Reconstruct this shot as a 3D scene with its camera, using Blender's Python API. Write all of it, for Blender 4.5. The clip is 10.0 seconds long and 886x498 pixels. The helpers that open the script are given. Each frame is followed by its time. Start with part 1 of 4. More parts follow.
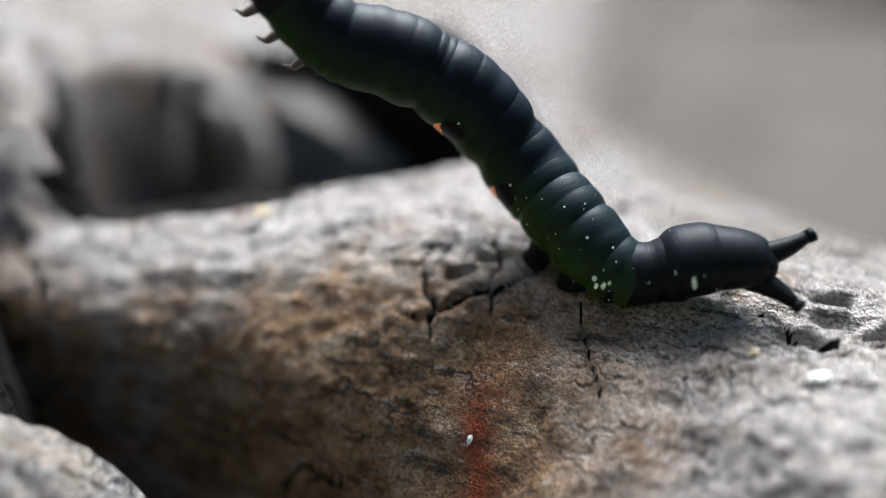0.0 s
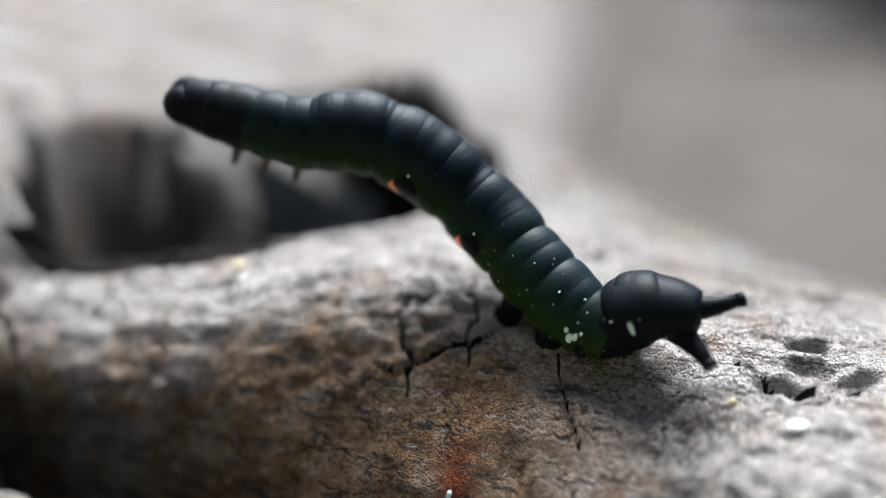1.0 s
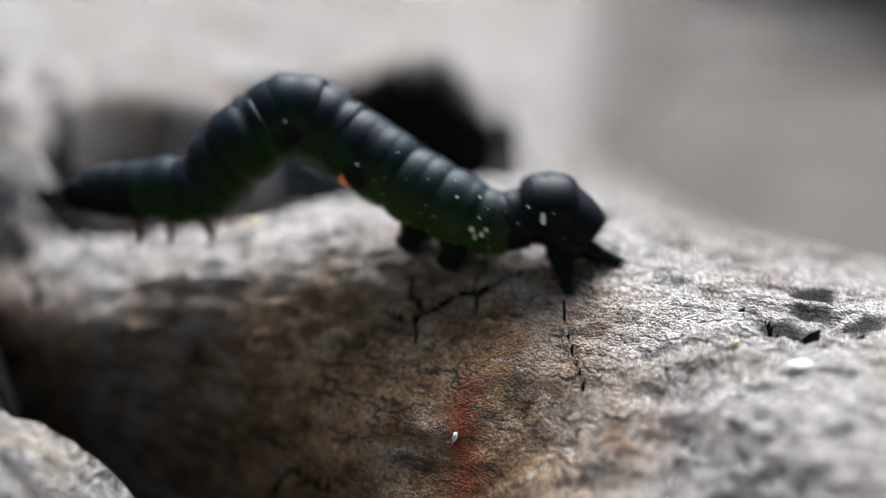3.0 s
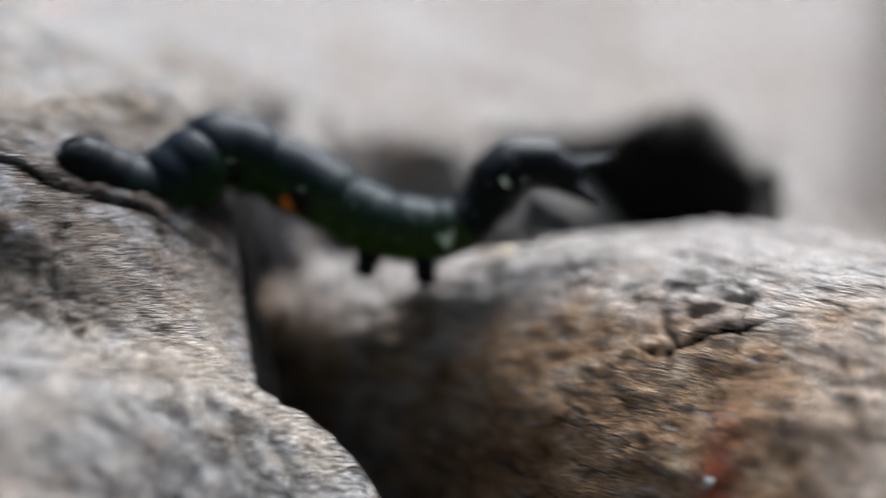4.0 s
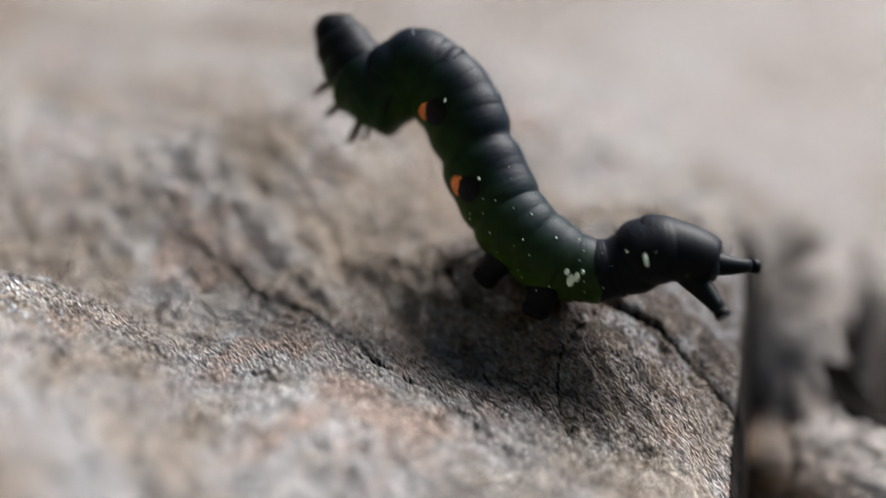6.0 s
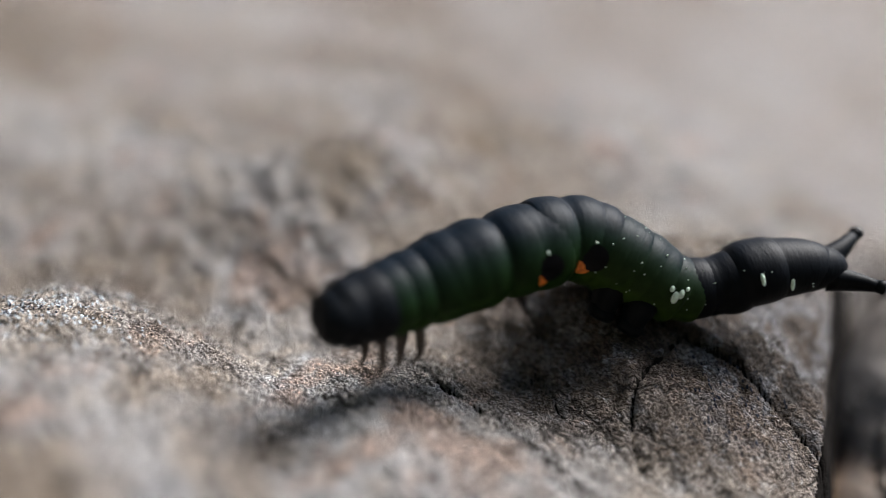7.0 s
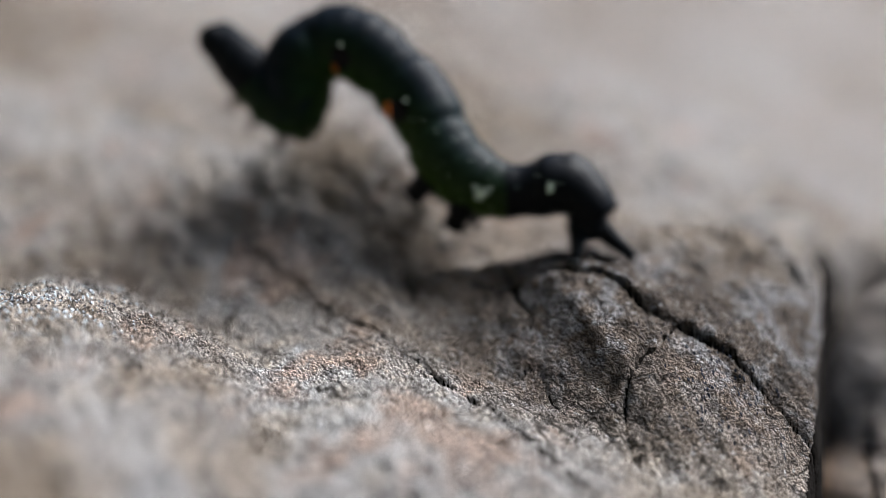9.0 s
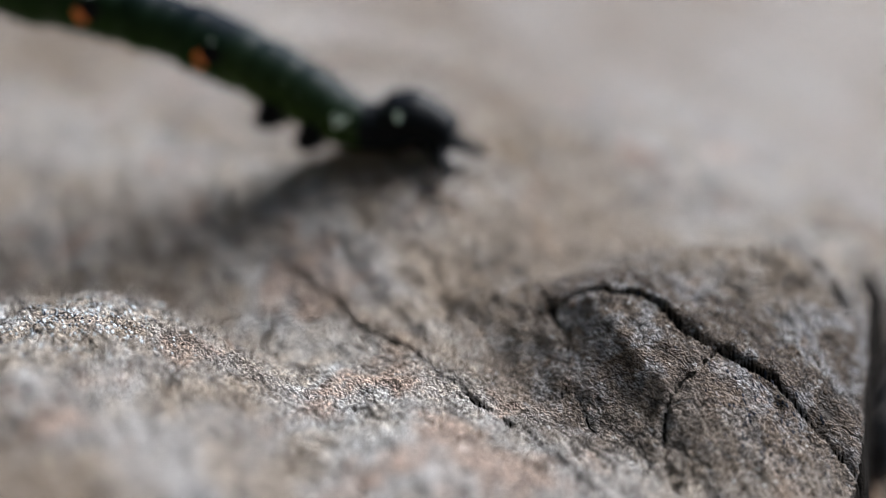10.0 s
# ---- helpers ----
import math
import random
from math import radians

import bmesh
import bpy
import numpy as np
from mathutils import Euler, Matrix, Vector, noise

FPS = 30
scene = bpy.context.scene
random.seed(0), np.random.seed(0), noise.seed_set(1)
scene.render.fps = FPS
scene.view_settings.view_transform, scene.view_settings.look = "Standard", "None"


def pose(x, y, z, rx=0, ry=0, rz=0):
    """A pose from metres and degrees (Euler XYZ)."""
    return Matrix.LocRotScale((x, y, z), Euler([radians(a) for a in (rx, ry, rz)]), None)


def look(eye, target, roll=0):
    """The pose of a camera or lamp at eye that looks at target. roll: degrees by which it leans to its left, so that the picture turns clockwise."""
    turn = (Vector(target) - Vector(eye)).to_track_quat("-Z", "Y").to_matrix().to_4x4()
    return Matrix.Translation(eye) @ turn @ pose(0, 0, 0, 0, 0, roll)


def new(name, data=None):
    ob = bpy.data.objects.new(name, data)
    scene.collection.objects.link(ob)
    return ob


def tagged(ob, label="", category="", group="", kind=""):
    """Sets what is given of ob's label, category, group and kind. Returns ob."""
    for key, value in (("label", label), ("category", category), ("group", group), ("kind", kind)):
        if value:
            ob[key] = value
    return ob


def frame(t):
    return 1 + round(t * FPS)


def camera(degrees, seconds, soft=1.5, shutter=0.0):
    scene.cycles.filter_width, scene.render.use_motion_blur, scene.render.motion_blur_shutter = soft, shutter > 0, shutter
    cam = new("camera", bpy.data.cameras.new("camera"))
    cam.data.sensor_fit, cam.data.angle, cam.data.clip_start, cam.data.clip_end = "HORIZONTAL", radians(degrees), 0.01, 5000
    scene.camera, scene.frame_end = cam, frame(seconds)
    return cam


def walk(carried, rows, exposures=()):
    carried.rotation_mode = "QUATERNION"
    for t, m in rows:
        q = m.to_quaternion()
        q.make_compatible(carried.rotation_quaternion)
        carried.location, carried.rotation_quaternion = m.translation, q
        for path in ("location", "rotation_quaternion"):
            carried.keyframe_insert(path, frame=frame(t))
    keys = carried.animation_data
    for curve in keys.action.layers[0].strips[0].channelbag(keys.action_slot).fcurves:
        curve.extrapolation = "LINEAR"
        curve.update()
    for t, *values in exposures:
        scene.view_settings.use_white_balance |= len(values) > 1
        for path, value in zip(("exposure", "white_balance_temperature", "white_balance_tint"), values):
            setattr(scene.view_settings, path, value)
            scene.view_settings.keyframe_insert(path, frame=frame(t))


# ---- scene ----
MM = 0.001  # the plan is drawn in millimetres


def aim(x, y, z, yaw, pitch, roll):
    """A camera pose from millimetres and degrees: yaw to the left, pitch up, roll to the left."""
    return pose(x * MM, y * MM, z * MM, 90 + pitch, 0, yaw) @ pose(0, 0, 0, 0, 0, roll)


# ---- camera ----
cam = camera(58.0, 10.0, soft=0.9, shutter=0.4)
cam.data.dof.use_dof = True
cam.data.dof.focus_distance = 0.0470
cam.data.dof.aperture_fstop = 6.8
walk(cam, [
    (0.0, aim(0.34, 0.73, 0.93, 1.48, -32.18, 1.30)),
    (0.5, aim(0.39, 1.31, 1.25, 1.27, -30.43, 1.24)),
    (1.0, aim(0.62, 1.26, 1.77, -0.00, -29.58, 1.29)),
    (1.5, aim(0.76, 0.84, 0.97, 1.79, -28.00, 0.88)),
    (2.0, aim(0.97, 0.33, 0.15, 2.44, -29.23, 1.09)),
    (2.2, aim(1.16, -0.26, -0.14, 1.03, -29.91, 0.90)),
    (3.3, aim(1.91, -2.42, -2.58, 3.90, -26.13, 0.16)),
    (3.5, aim(1.74, -2.69, -3.10, 7.49, -25.06, -0.36)),
    (3.8, aim(0.83, -3.05, -4.25, 9.97, -23.72, -2.10)),
    (4.0, aim(0.34, -3.33, -4.97, 19.87, -21.84, -2.88)),
    (4.5, aim(-0.42, -2.89, -5.89, 27.51, -18.58, -2.80)),
    (5.0, aim(-0.79, -2.78, -5.86, 32.95, -17.2, -2.20)),
    (5.5, aim(-1.76, -2.43, -4.55, 45.80, -18.5, -2.00)),
    (5.8, aim(-2.40, -3.22, -3.97, 49.44, -15.37, -1.60)),
    (6.0, aim(-2.15, -3.10, -3.91, 54.54, -13.36, -1.20)),
    (6.2, aim(-2.42, -2.99, -3.84, 54.68, -10.89, -0.60)),
    (7.3, aim(-2.74, -3.14, -3.17, 60.58, -12.36, -0.96)),
    (7.5, aim(-2.79, -3.21, -3.02, 58.36, -13.06, -0.83)),
    (8.0, aim(-2.90, -3.20, -3.07, 59.62, -13.36, -0.98)),
    (8.5, aim(-2.93, -3.09, -3.09, 58.98, -13.45, -0.92)),
    (9.0, aim(-3.02, -3.13, -3.22, 58.81, -12.92, -0.96)),
    (9.5, aim(-3.15, -3.12, -3.07, 59.33, -12.95, -0.94)),
    (10.0, aim(-3.21, -3.11, -2.80, 61.42, -11.98, -0.97)),
], exposures=[(0.0, 1.66, 5950, 6), (3.5, 1.5, 5950, 7), (4.6, 1.36, 6100, 8), (5.5, 1.34, 6250, 9), (6.2, 1.14, 6400, 10), (7.3, 0.97, 6350, 10), (10.0, 0.97, 6200, 9)])

# ---- light ----
SUN_TO = Vector((0.08, 0.62, 0.78)).normalized()
world = bpy.data.worlds.new("sky")
scene.world = world
world.use_nodes = True
wn = world.node_tree.nodes
sky = wn.new("ShaderNodeTexSky")
sky.sky_type = "NISHITA"
sky.sun_disc = False
sky.sun_elevation = math.asin(SUN_TO.z)
sky.sun_rotation = math.atan2(SUN_TO.x, SUN_TO.y)
wn["Background"].inputs["Strength"].default_value = 0.074
world.node_tree.links.new(sky.outputs["Color"], wn["Background"].inputs["Color"])
sun_data = bpy.data.lights.new("sun", "SUN")
sun_data.energy = 5.0
sun_data.angle = radians(36)
sun_data.color = (1.0, 0.97, 0.94)
sun = new("sun", sun_data)
sun.matrix_world = look(SUN_TO, (0, 0, 0))

# ---- materials ----


def material(name):
    m = bpy.data.materials.new(name)
    m.use_nodes = True
    nt = m.node_tree
    return m, nt, nt.nodes["Principled BSDF"]


def node(nt, kind, **values):
    n = nt.nodes.new(kind)
    for key, value in values.items():
        n.inputs[key].default_value = value
    return n


def coords(nt, turn=0.0, stretch=(1, 1, 1)):
    """Object coordinates in millimetres, turned about z and stretched."""
    tc = nt.nodes.new("ShaderNodeTexCoord")
    mp = nt.nodes.new("ShaderNodeMapping")
    mp.vector_type = "TEXTURE"
    mp.inputs["Rotation"].default_value = (0, 0, radians(turn))
    mp.inputs["Scale"].default_value = [s * MM for s in stretch]
    nt.links.new(tc.outputs["Object"], mp.inputs["Vector"])
    return mp.outputs["Vector"]


def noise_tex(nt, vec, scale, detail=4.0, rough=0.6):
    n = node(nt, "ShaderNodeTexNoise", Scale=scale, Detail=detail, Roughness=rough)
    nt.links.new(vec, n.inputs["Vector"])
    return n.outputs["Fac"]


def ramp(nt, fac, *stops):
    r = nt.nodes.new("ShaderNodeValToRGB")
    els = r.color_ramp.elements
    while len(els) < len(stops):
        els.new(0.5)
    for el, (p, c) in zip(els, stops):
        el.position, el.color = p, (*c, 1)
    nt.links.new(fac, r.inputs["Fac"])
    return r.outputs["Color"]


def mix(nt, fac, a, b, blend="MIX"):
    m = nt.nodes.new("ShaderNodeMix")
    m.data_type, m.blend_type = "RGBA", blend
    for sock, v in ((m.inputs[0], fac), (m.inputs[6], a), (m.inputs[7], b)):
        if isinstance(v, (int, float)):
            sock.default_value = v
        elif isinstance(v, tuple):
            sock.default_value = (*v, 1)
        else:
            nt.links.new(v, sock)
    return m.outputs[2]


def relief(nt, bsdf, height, distance, strength=1.0):
    b = node(nt, "ShaderNodeBump", Strength=strength, Distance=distance)
    nt.links.new(height, b.inputs["Height"])
    nt.links.new(b.outputs["Normal"], bsdf.inputs["Normal"])


def within(nt, value, lo, hi, soft):
    """1 where the value lies between lo and hi, fading over soft."""
    up = node(nt, "ShaderNodeMapRange")
    down = node(nt, "ShaderNodeMapRange")
    for n, a, c in ((up, lo - soft, lo + soft), (down, hi + soft, hi - soft)):
        n.inputs["From Min"].default_value, n.inputs["From Max"].default_value = a, c
        nt.links.new(value, n.inputs["Value"])
    m = node(nt, "ShaderNodeMath")
    m.operation = "MULTIPLY"
    nt.links.new(up.outputs["Result"], m.inputs[0])
    nt.links.new(down.outputs["Result"], m.inputs[1])
    return m.outputs["Value"]


def weathered_wood(name, turn, pale, mid, dark, stains, streak=None, granular=0.8):
    """Sun-bleached wood: broad colour along the grain, dark fibres and pits, stains, a gritty surface."""
    m, nt, bsdf = material(name)
    flat = coords(nt, turn)
    grain = coords(nt, turn, (7, 1, 1))
    broad = noise_tex(nt, coords(nt, turn, (3.2, 1, 1.4)), 0.09, 3)
    fibre = noise_tex(nt, grain, 1.3, 6, 0.72)
    grit = noise_tex(nt, flat, 2.6, 5, 0.75)
    speck = noise_tex(nt, coords(nt, turn, (1.8, 1, 1)), 0.9, 5, 0.7)
    base = ramp(nt, broad, (0.36, mid), (0.53, pale))
    for scale, colour, lo, hi in stains:
        base = mix(nt, ramp(nt, noise_tex(nt, flat, scale, 4, 0.65), (lo, (0, 0, 0)), (hi, (1, 1, 1))), base, colour)
    if streak:
        base = streak(nt, flat, base)
    base = mix(nt, ramp(nt, fibre, (0.37, (0.85, 0.85, 0.85)), (0.46, (0, 0, 0))), base, dark)
    base = mix(nt, 0.32, base, ramp(nt, speck, (0.36, (0.25, 0.23, 0.21)), (0.46, (1, 1, 1)), (0.60, (1.4, 1.38, 1.35))), "MULTIPLY")
    base = mix(nt, 0.5, base, ramp(nt, grit, (0.37, (0.16, 0.14, 0.13)), (0.46, (0.95, 0.95, 0.95)), (0.60, (1.35, 1.35, 1.35))), "MULTIPLY")
    # fine open pores, thickest in patches, and bleached flecks
    pore = noise_tex(nt, coords(nt, turn, (1.5, 1, 1)), 4.6, 3, 0.6)
    thick = ramp(nt, noise_tex(nt, flat, 0.2, 3), (0.40, (0.15, 0.15, 0.15)), (0.58, (1, 1, 1)))
    dots = mix(nt, 1.0, ramp(nt, pore, (0.37, (1, 1, 1)), (0.43, (0, 0, 0))), thick, "MULTIPLY")
    base = mix(nt, dots, base, dark)
    fleck = ramp(nt, noise_tex(nt, coords(nt, turn, (2.2, 1, 1)), 2.2, 3), (0.63, (0, 0, 0)), (0.69, (0.7, 0.7, 0.7)))
    base = mix(nt, fleck, base, (0.80, 0.80, 0.82))
    # weathered granules, pale in the middle and darker between them
    grains = node(nt, "ShaderNodeTexVoronoi", Scale=6.0)
    worn = nt.nodes.new("ShaderNodeVectorMath")
    worn.operation = "MULTIPLY_ADD"
    shove = node(nt, "ShaderNodeTexNoise", Scale=1.7, Detail=3.0)
    nt.links.new(flat, shove.inputs["Vector"])
    nt.links.new(shove.outputs["Color"], worn.inputs[0])
    worn.inputs[1].default_value = (0.9, 0.9, 0.9)
    nt.links.new(coords(nt, turn, (1.5, 1, 1)), worn.inputs[2])
    nt.links.new(worn.outputs["Vector"], grains.inputs["Vector"])
    granule = ramp(nt, grains.outputs["Distance"], (0.20, (1.3, 1.3, 1.3)), (0.45, (1.0, 1.0, 1.0)), (0.72, (0.18, 0.16, 0.15)))
    base = mix(nt, granular, base, granule, "MULTIPLY")
    # a net of fine drying cracks, long with the grain
    bent = nt.nodes.new("ShaderNodeVectorMath")
    bent.operation = "MULTIPLY_ADD"
    jitter = node(nt, "ShaderNodeTexNoise", Scale=0.9, Detail=4.0)
    nt.links.new(flat, jitter.inputs["Vector"])
    nt.links.new(jitter.outputs["Color"], bent.inputs[0])
    bent.inputs[1].default_value = (1.6, 1.6, 1.6)
    nt.links.new(coords(nt, turn, (2.4, 1, 1)), bent.inputs[2])
    net = node(nt, "ShaderNodeTexVoronoi", Scale=0.36)
    net.feature = "DISTANCE_TO_EDGE"
    nt.links.new(bent.outputs["Vector"], net.inputs["Vector"])
    open_to = ramp(nt, noise_tex(nt, flat, 0.14, 2), (0.46, (0, 0, 0)), (0.56, (0.9, 0.9, 0.9)))
    line = ramp(nt, net.outputs["Distance"], (0.012, (1, 1, 1)), (0.035, (0, 0, 0)))
    crackle = mix(nt, 1.0, line, open_to, "MULTIPLY")
    base = mix(nt, crackle, base, (0.03, 0.025, 0.022))
    nt.links.new(base, bsdf.inputs["Base Color"])
    rough = ramp(nt, speck, (0.35, (0.85, 0.85, 0.85)), (0.62, (0.5, 0.5, 0.5)))
    nt.links.new(rough, bsdf.inputs["Roughness"])
    bsdf.inputs["Specular IOR Level"].default_value = 0.16
    h = mix(nt, 0.72, mix(nt, 0.5, fibre, speck), grit)
    h = mix(nt, 0.35 * granular, h, granule)
    h = mix(nt, dots, h, (0.2, 0.2, 0.2))
    h = mix(nt, crackle, h, (0.1, 0.1, 0.1))
    relief(nt, bsdf, h, 2.3 * MM, 1.0)
    return m


def stub_streaks(nt, flat, base):
    """Brown weathering over the outer side of the stub and one rust-red streak down it."""
    sep = node(nt, "ShaderNodeSeparateXYZ")
    wob = noise_tex(nt, flat, 0.12, 5, 0.65)
    tc = nt.nodes.new("ShaderNodeTexCoord")
    nt.links.new(tc.outputs["Object"], sep.inputs["Vector"])

    def warped(axis, amount):
        n = node(nt, "ShaderNodeMath")
        n.operation = "MULTIPLY_ADD"
        nt.links.new(wob, n.inputs[0])
        n.inputs[1].default_value = amount * MM
        nt.links.new(sep.outputs[axis], n.inputs[2])
        return n.outputs["Value"]

    side = node(nt, "ShaderNodeMath")
    side.operation = "MULTIPLY"
    nt.links.new(within(nt, warped("Y", 20.0), -20 * MM, 53.0 * MM, 2.5 * MM), side.inputs[0])
    nt.links.new(within(nt, warped("X", 16.0), -90 * MM, 17.0 * MM, 4.0 * MM), side.inputs[1])
    either = node(nt, "ShaderNodeMath")
    either.operation = "MAXIMUM"
    nt.links.new(side.outputs["Value"], either.inputs[0])
    end = node(nt, "ShaderNodeMath")
    end.operation = "MULTIPLY"
    nt.links.new(within(nt, warped("X", 8.0), -90 * MM, -20.0 * MM, 2.0 * MM), end.inputs[0])
    nt.links.new(within(nt, warped("Z", 5.0), -90 * MM, -29.5 * MM, 1.5 * MM), end.inputs[1])
    nt.links.new(end.outputs["Value"], either.inputs[1])
    brown = either.outputs["Value"]
    base = mix(nt, brown, base, ramp(nt, noise_tex(nt, flat, 0.35, 5, 0.7), (0.34, (0.20, 0.108, 0.055)), (0.52, (0.50, 0.310, 0.170)), (0.72, (0.64, 0.52, 0.41))))
    red = within(nt, warped("X", 4.0), 3.0 * MM, 4.7 * MM, 0.7 * MM)
    low = within(nt, warped("Y", 6.0), 10 * MM, 40.0 * MM, 1.5 * MM)
    both = node(nt, "ShaderNodeMath")
    both.operation = "MULTIPLY"
    nt.links.new(red, both.inputs[0])
    nt.links.new(low, both.inputs[1])
    return mix(nt, both.outputs["Value"], base, (0.40, 0.10, 0.04))


def trunk_weathering(nt, flat, base):
    """Bleached, faintly blue and pink wood on the front swell and the far side; brown wood with painted shade about the
    cracked ridge.
    """
    tc = nt.nodes.new("ShaderNodeTexCoord")
    wob = noise_tex(nt, flat, 0.11, 5, 0.65)

    def across(vector, shift, amount):
        d = nt.nodes.new("ShaderNodeVectorMath")
        d.operation = "DOT_PRODUCT"
        nt.links.new(tc.outputs["Object"], d.inputs[0])
        d.inputs[1].default_value = vector
        n = node(nt, "ShaderNodeMath")
        n.operation = "MULTIPLY_ADD"
        nt.links.new(wob, n.inputs[0])
        n.inputs[1].default_value = amount * MM
        nt.links.new(d.outputs["Value"], n.inputs[2])
        n2 = node(nt, "ShaderNodeMath")
        nt.links.new(n.outputs["Value"], n2.inputs[0])
        n2.inputs[1].default_value = shift * MM
        return n2.outputs["Value"]

    a = across((-0.855, 0.518, 0), -0.96 - 7, 14)
    b = across((0.518, 0.855, 0), 4.2 - 6, 12)
    bleached = ramp(nt, noise_tex(nt, flat, 0.16, 4, 0.6), (0.34, (0.58, 0.48, 0.38)), (0.44, (0.84, 0.76, 0.68)), (0.54, (0.80, 0.81, 0.83)), (0.64, (0.84, 0.66, 0.57)))
    base = mix(nt, 0.75, base, bleached)
    lanes = ramp(nt, noise_tex(nt, coords(nt, 16, (7, 1, 1)), 0.07, 4, 0.6), (0.42, (0, 0, 0)), (0.60, (0.8, 0.8, 0.8)))
    base = mix(nt, lanes, base, (0.42, 0.32, 0.235))
    # brown wood tone, darkened further for the shade on the ridge face
    ridge_shade = node(nt, "ShaderNodeMath")
    ridge_shade.operation = "MULTIPLY"
    nt.links.new(within(nt, a, 43 * MM, 54 * MM, 3 * MM), ridge_shade.inputs[0])
    nt.links.new(within(nt, b, 1 * MM, 44 * MM, 4 * MM), ridge_shade.inputs[1])
    brown = ramp(nt, noise_tex(nt, flat, 0.3, 5, 0.7), (0.34, (0.08, 0.06, 0.048)), (0.48, (0.22, 0.172, 0.138)), (0.58, (0.38, 0.38, 0.40)), (0.68, (0.34, 0.24, 0.18)))
    return mix(nt, ridge_shade.outputs["Value"], base, brown)


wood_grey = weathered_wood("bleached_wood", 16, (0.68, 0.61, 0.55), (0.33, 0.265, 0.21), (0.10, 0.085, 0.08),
                           ((0.10, (0.34, 0.23, 0.14), 0.50, 0.66), (0.16, (0.62, 0.40, 0.32), 0.60, 0.74), (0.13, (0.50, 0.56, 0.64), 0.56, 0.68), (0.34, (0.13, 0.14, 0.18), 0.60, 0.70)), trunk_weathering)
wood_stub = weathered_wood("stained_wood", -11, (0.70, 0.64, 0.60), (0.50, 0.43, 0.38), (0.09, 0.07, 0.06),
                           ((0.16, (0.36, 0.25, 0.18), 0.55, 0.70),), stub_streaks, 0.45)


def plain(name, colour, rough=0.5, spec=0.5, bump=0.0, scale=3.0, vary=0.35):
    m, nt, bsdf = material(name)
    f = noise_tex(nt, coords(nt), scale, 4)
    c = ramp(nt, f, (0.3, tuple(v * (1 - vary) for v in colour)), (0.7, tuple(min(1, v * (1 + vary)) for v in colour)))
    nt.links.new(c, bsdf.inputs["Base Color"])
    bsdf.inputs["Roughness"].default_value = rough
    bsdf.inputs["Specular IOR Level"].default_value = spec
    if bump:
        relief(nt, bsdf, f, bump * MM)
    return m


def skin(name, back, flank):
    """Caterpillar skin: a dark back, a greener flank, fine wrinkles and pale specks."""
    m, nt, bsdf = material(name)
    vec = coords(nt)
    tc = nt.nodes.new("ShaderNodeTexCoord")
    sep = nt.nodes.new("ShaderNodeSeparateXYZ")
    nt.links.new(tc.outputs["Object"], sep.inputs["Vector"])
    up = node(nt, "ShaderNodeMapRange")
    for key, value in (("From Min", -1.2 * MM), ("From Max", 2.0 * MM)):
        up.inputs[key].default_value = value
    nt.links.new(sep.outputs["Z"], up.inputs["Value"])
    n = noise_tex(nt, vec, 0.9, 4)
    col = mix(nt, up.outputs["Result"], flank, back)
    col = mix(nt, 0.7, col, ramp(nt, n, (0.3, (0.55, 0.55, 0.55)), (0.7, (1.3, 1.3, 1.3))), "MULTIPLY")
    nt.links.new(col, bsdf.inputs["Base Color"])
    bsdf.inputs["Roughness"].default_value = 0.5
    bsdf.inputs["Specular IOR Level"].default_value = 0.08
    wr = noise_tex(nt, coords(nt, 0, (0.25, 1, 1)), 1.2, 3)
    relief(nt, bsdf, wr, 0.05 * MM, 0.6)
    return m


skin_green = skin("green_skin", (0.003, 0.0065, 0.011), (0.014, 0.037, 0.005))
skin_speck = skin("speckled_green_skin", (0.005, 0.011, 0.013), (0.024, 0.049, 0.006))
skin_black = skin("black_skin", (0.004, 0.0055, 0.008), (0.004, 0.005, 0.006))
spot_black = plain("spot_black", (0.003, 0.003, 0.004), 0.4, 0.1)
spot_orange = plain("spot_orange", (0.85, 0.20, 0.02), 0.45)
mark_white = plain("mark_white", (0.62, 0.78, 0.62), 0.45)
clasper_grey = plain("clasper_grey", (0.16, 0.17, 0.18), 0.5)
leg_brown = plain("leg_brown", (0.05, 0.035, 0.025), 0.4)
# near-black wood: shade of the hollow, gap and cracks put into colour
shade_dark = plain("recess_shade", (0.010, 0.0085, 0.0075), 0.95, 0.04, 0.6, 0.5)
blocker_dark = plain("blocker_dark", (0.03, 0.045, 0.02), 0.8, 0.2, 8.0, 0.02)
soil = plain("soil", (0.065, 0.055, 0.046), 0.95, 0.2, 4.0, 0.02)

# ---- relief of the wood, in millimetres ----


def lattice(ix, iy, seed):
    h = (ix.astype(np.int64) * 374761393 + iy.astype(np.int64) * 668265263 + seed * 1442695041) & 0xFFFFFFFF
    h = ((h ^ (h >> 13)) * 1274126177) & 0xFFFFFFFF
    return ((h ^ (h >> 16)) & 0xFFFF) / 65535.0


def vnoise(x, y, seed):
    ix, iy = np.floor(x), np.floor(y)
    fx, fy = x - ix, y - iy
    fx, fy = fx * fx * (3 - 2 * fx), fy * fy * (3 - 2 * fy)
    a, b = lattice(ix, iy, seed), lattice(ix + 1, iy, seed)
    c, d = lattice(ix, iy + 1, seed), lattice(ix + 1, iy + 1, seed)
    return (a + (b - a) * fx) * (1 - fy) + (c + (d - c) * fx) * fy - 0.5


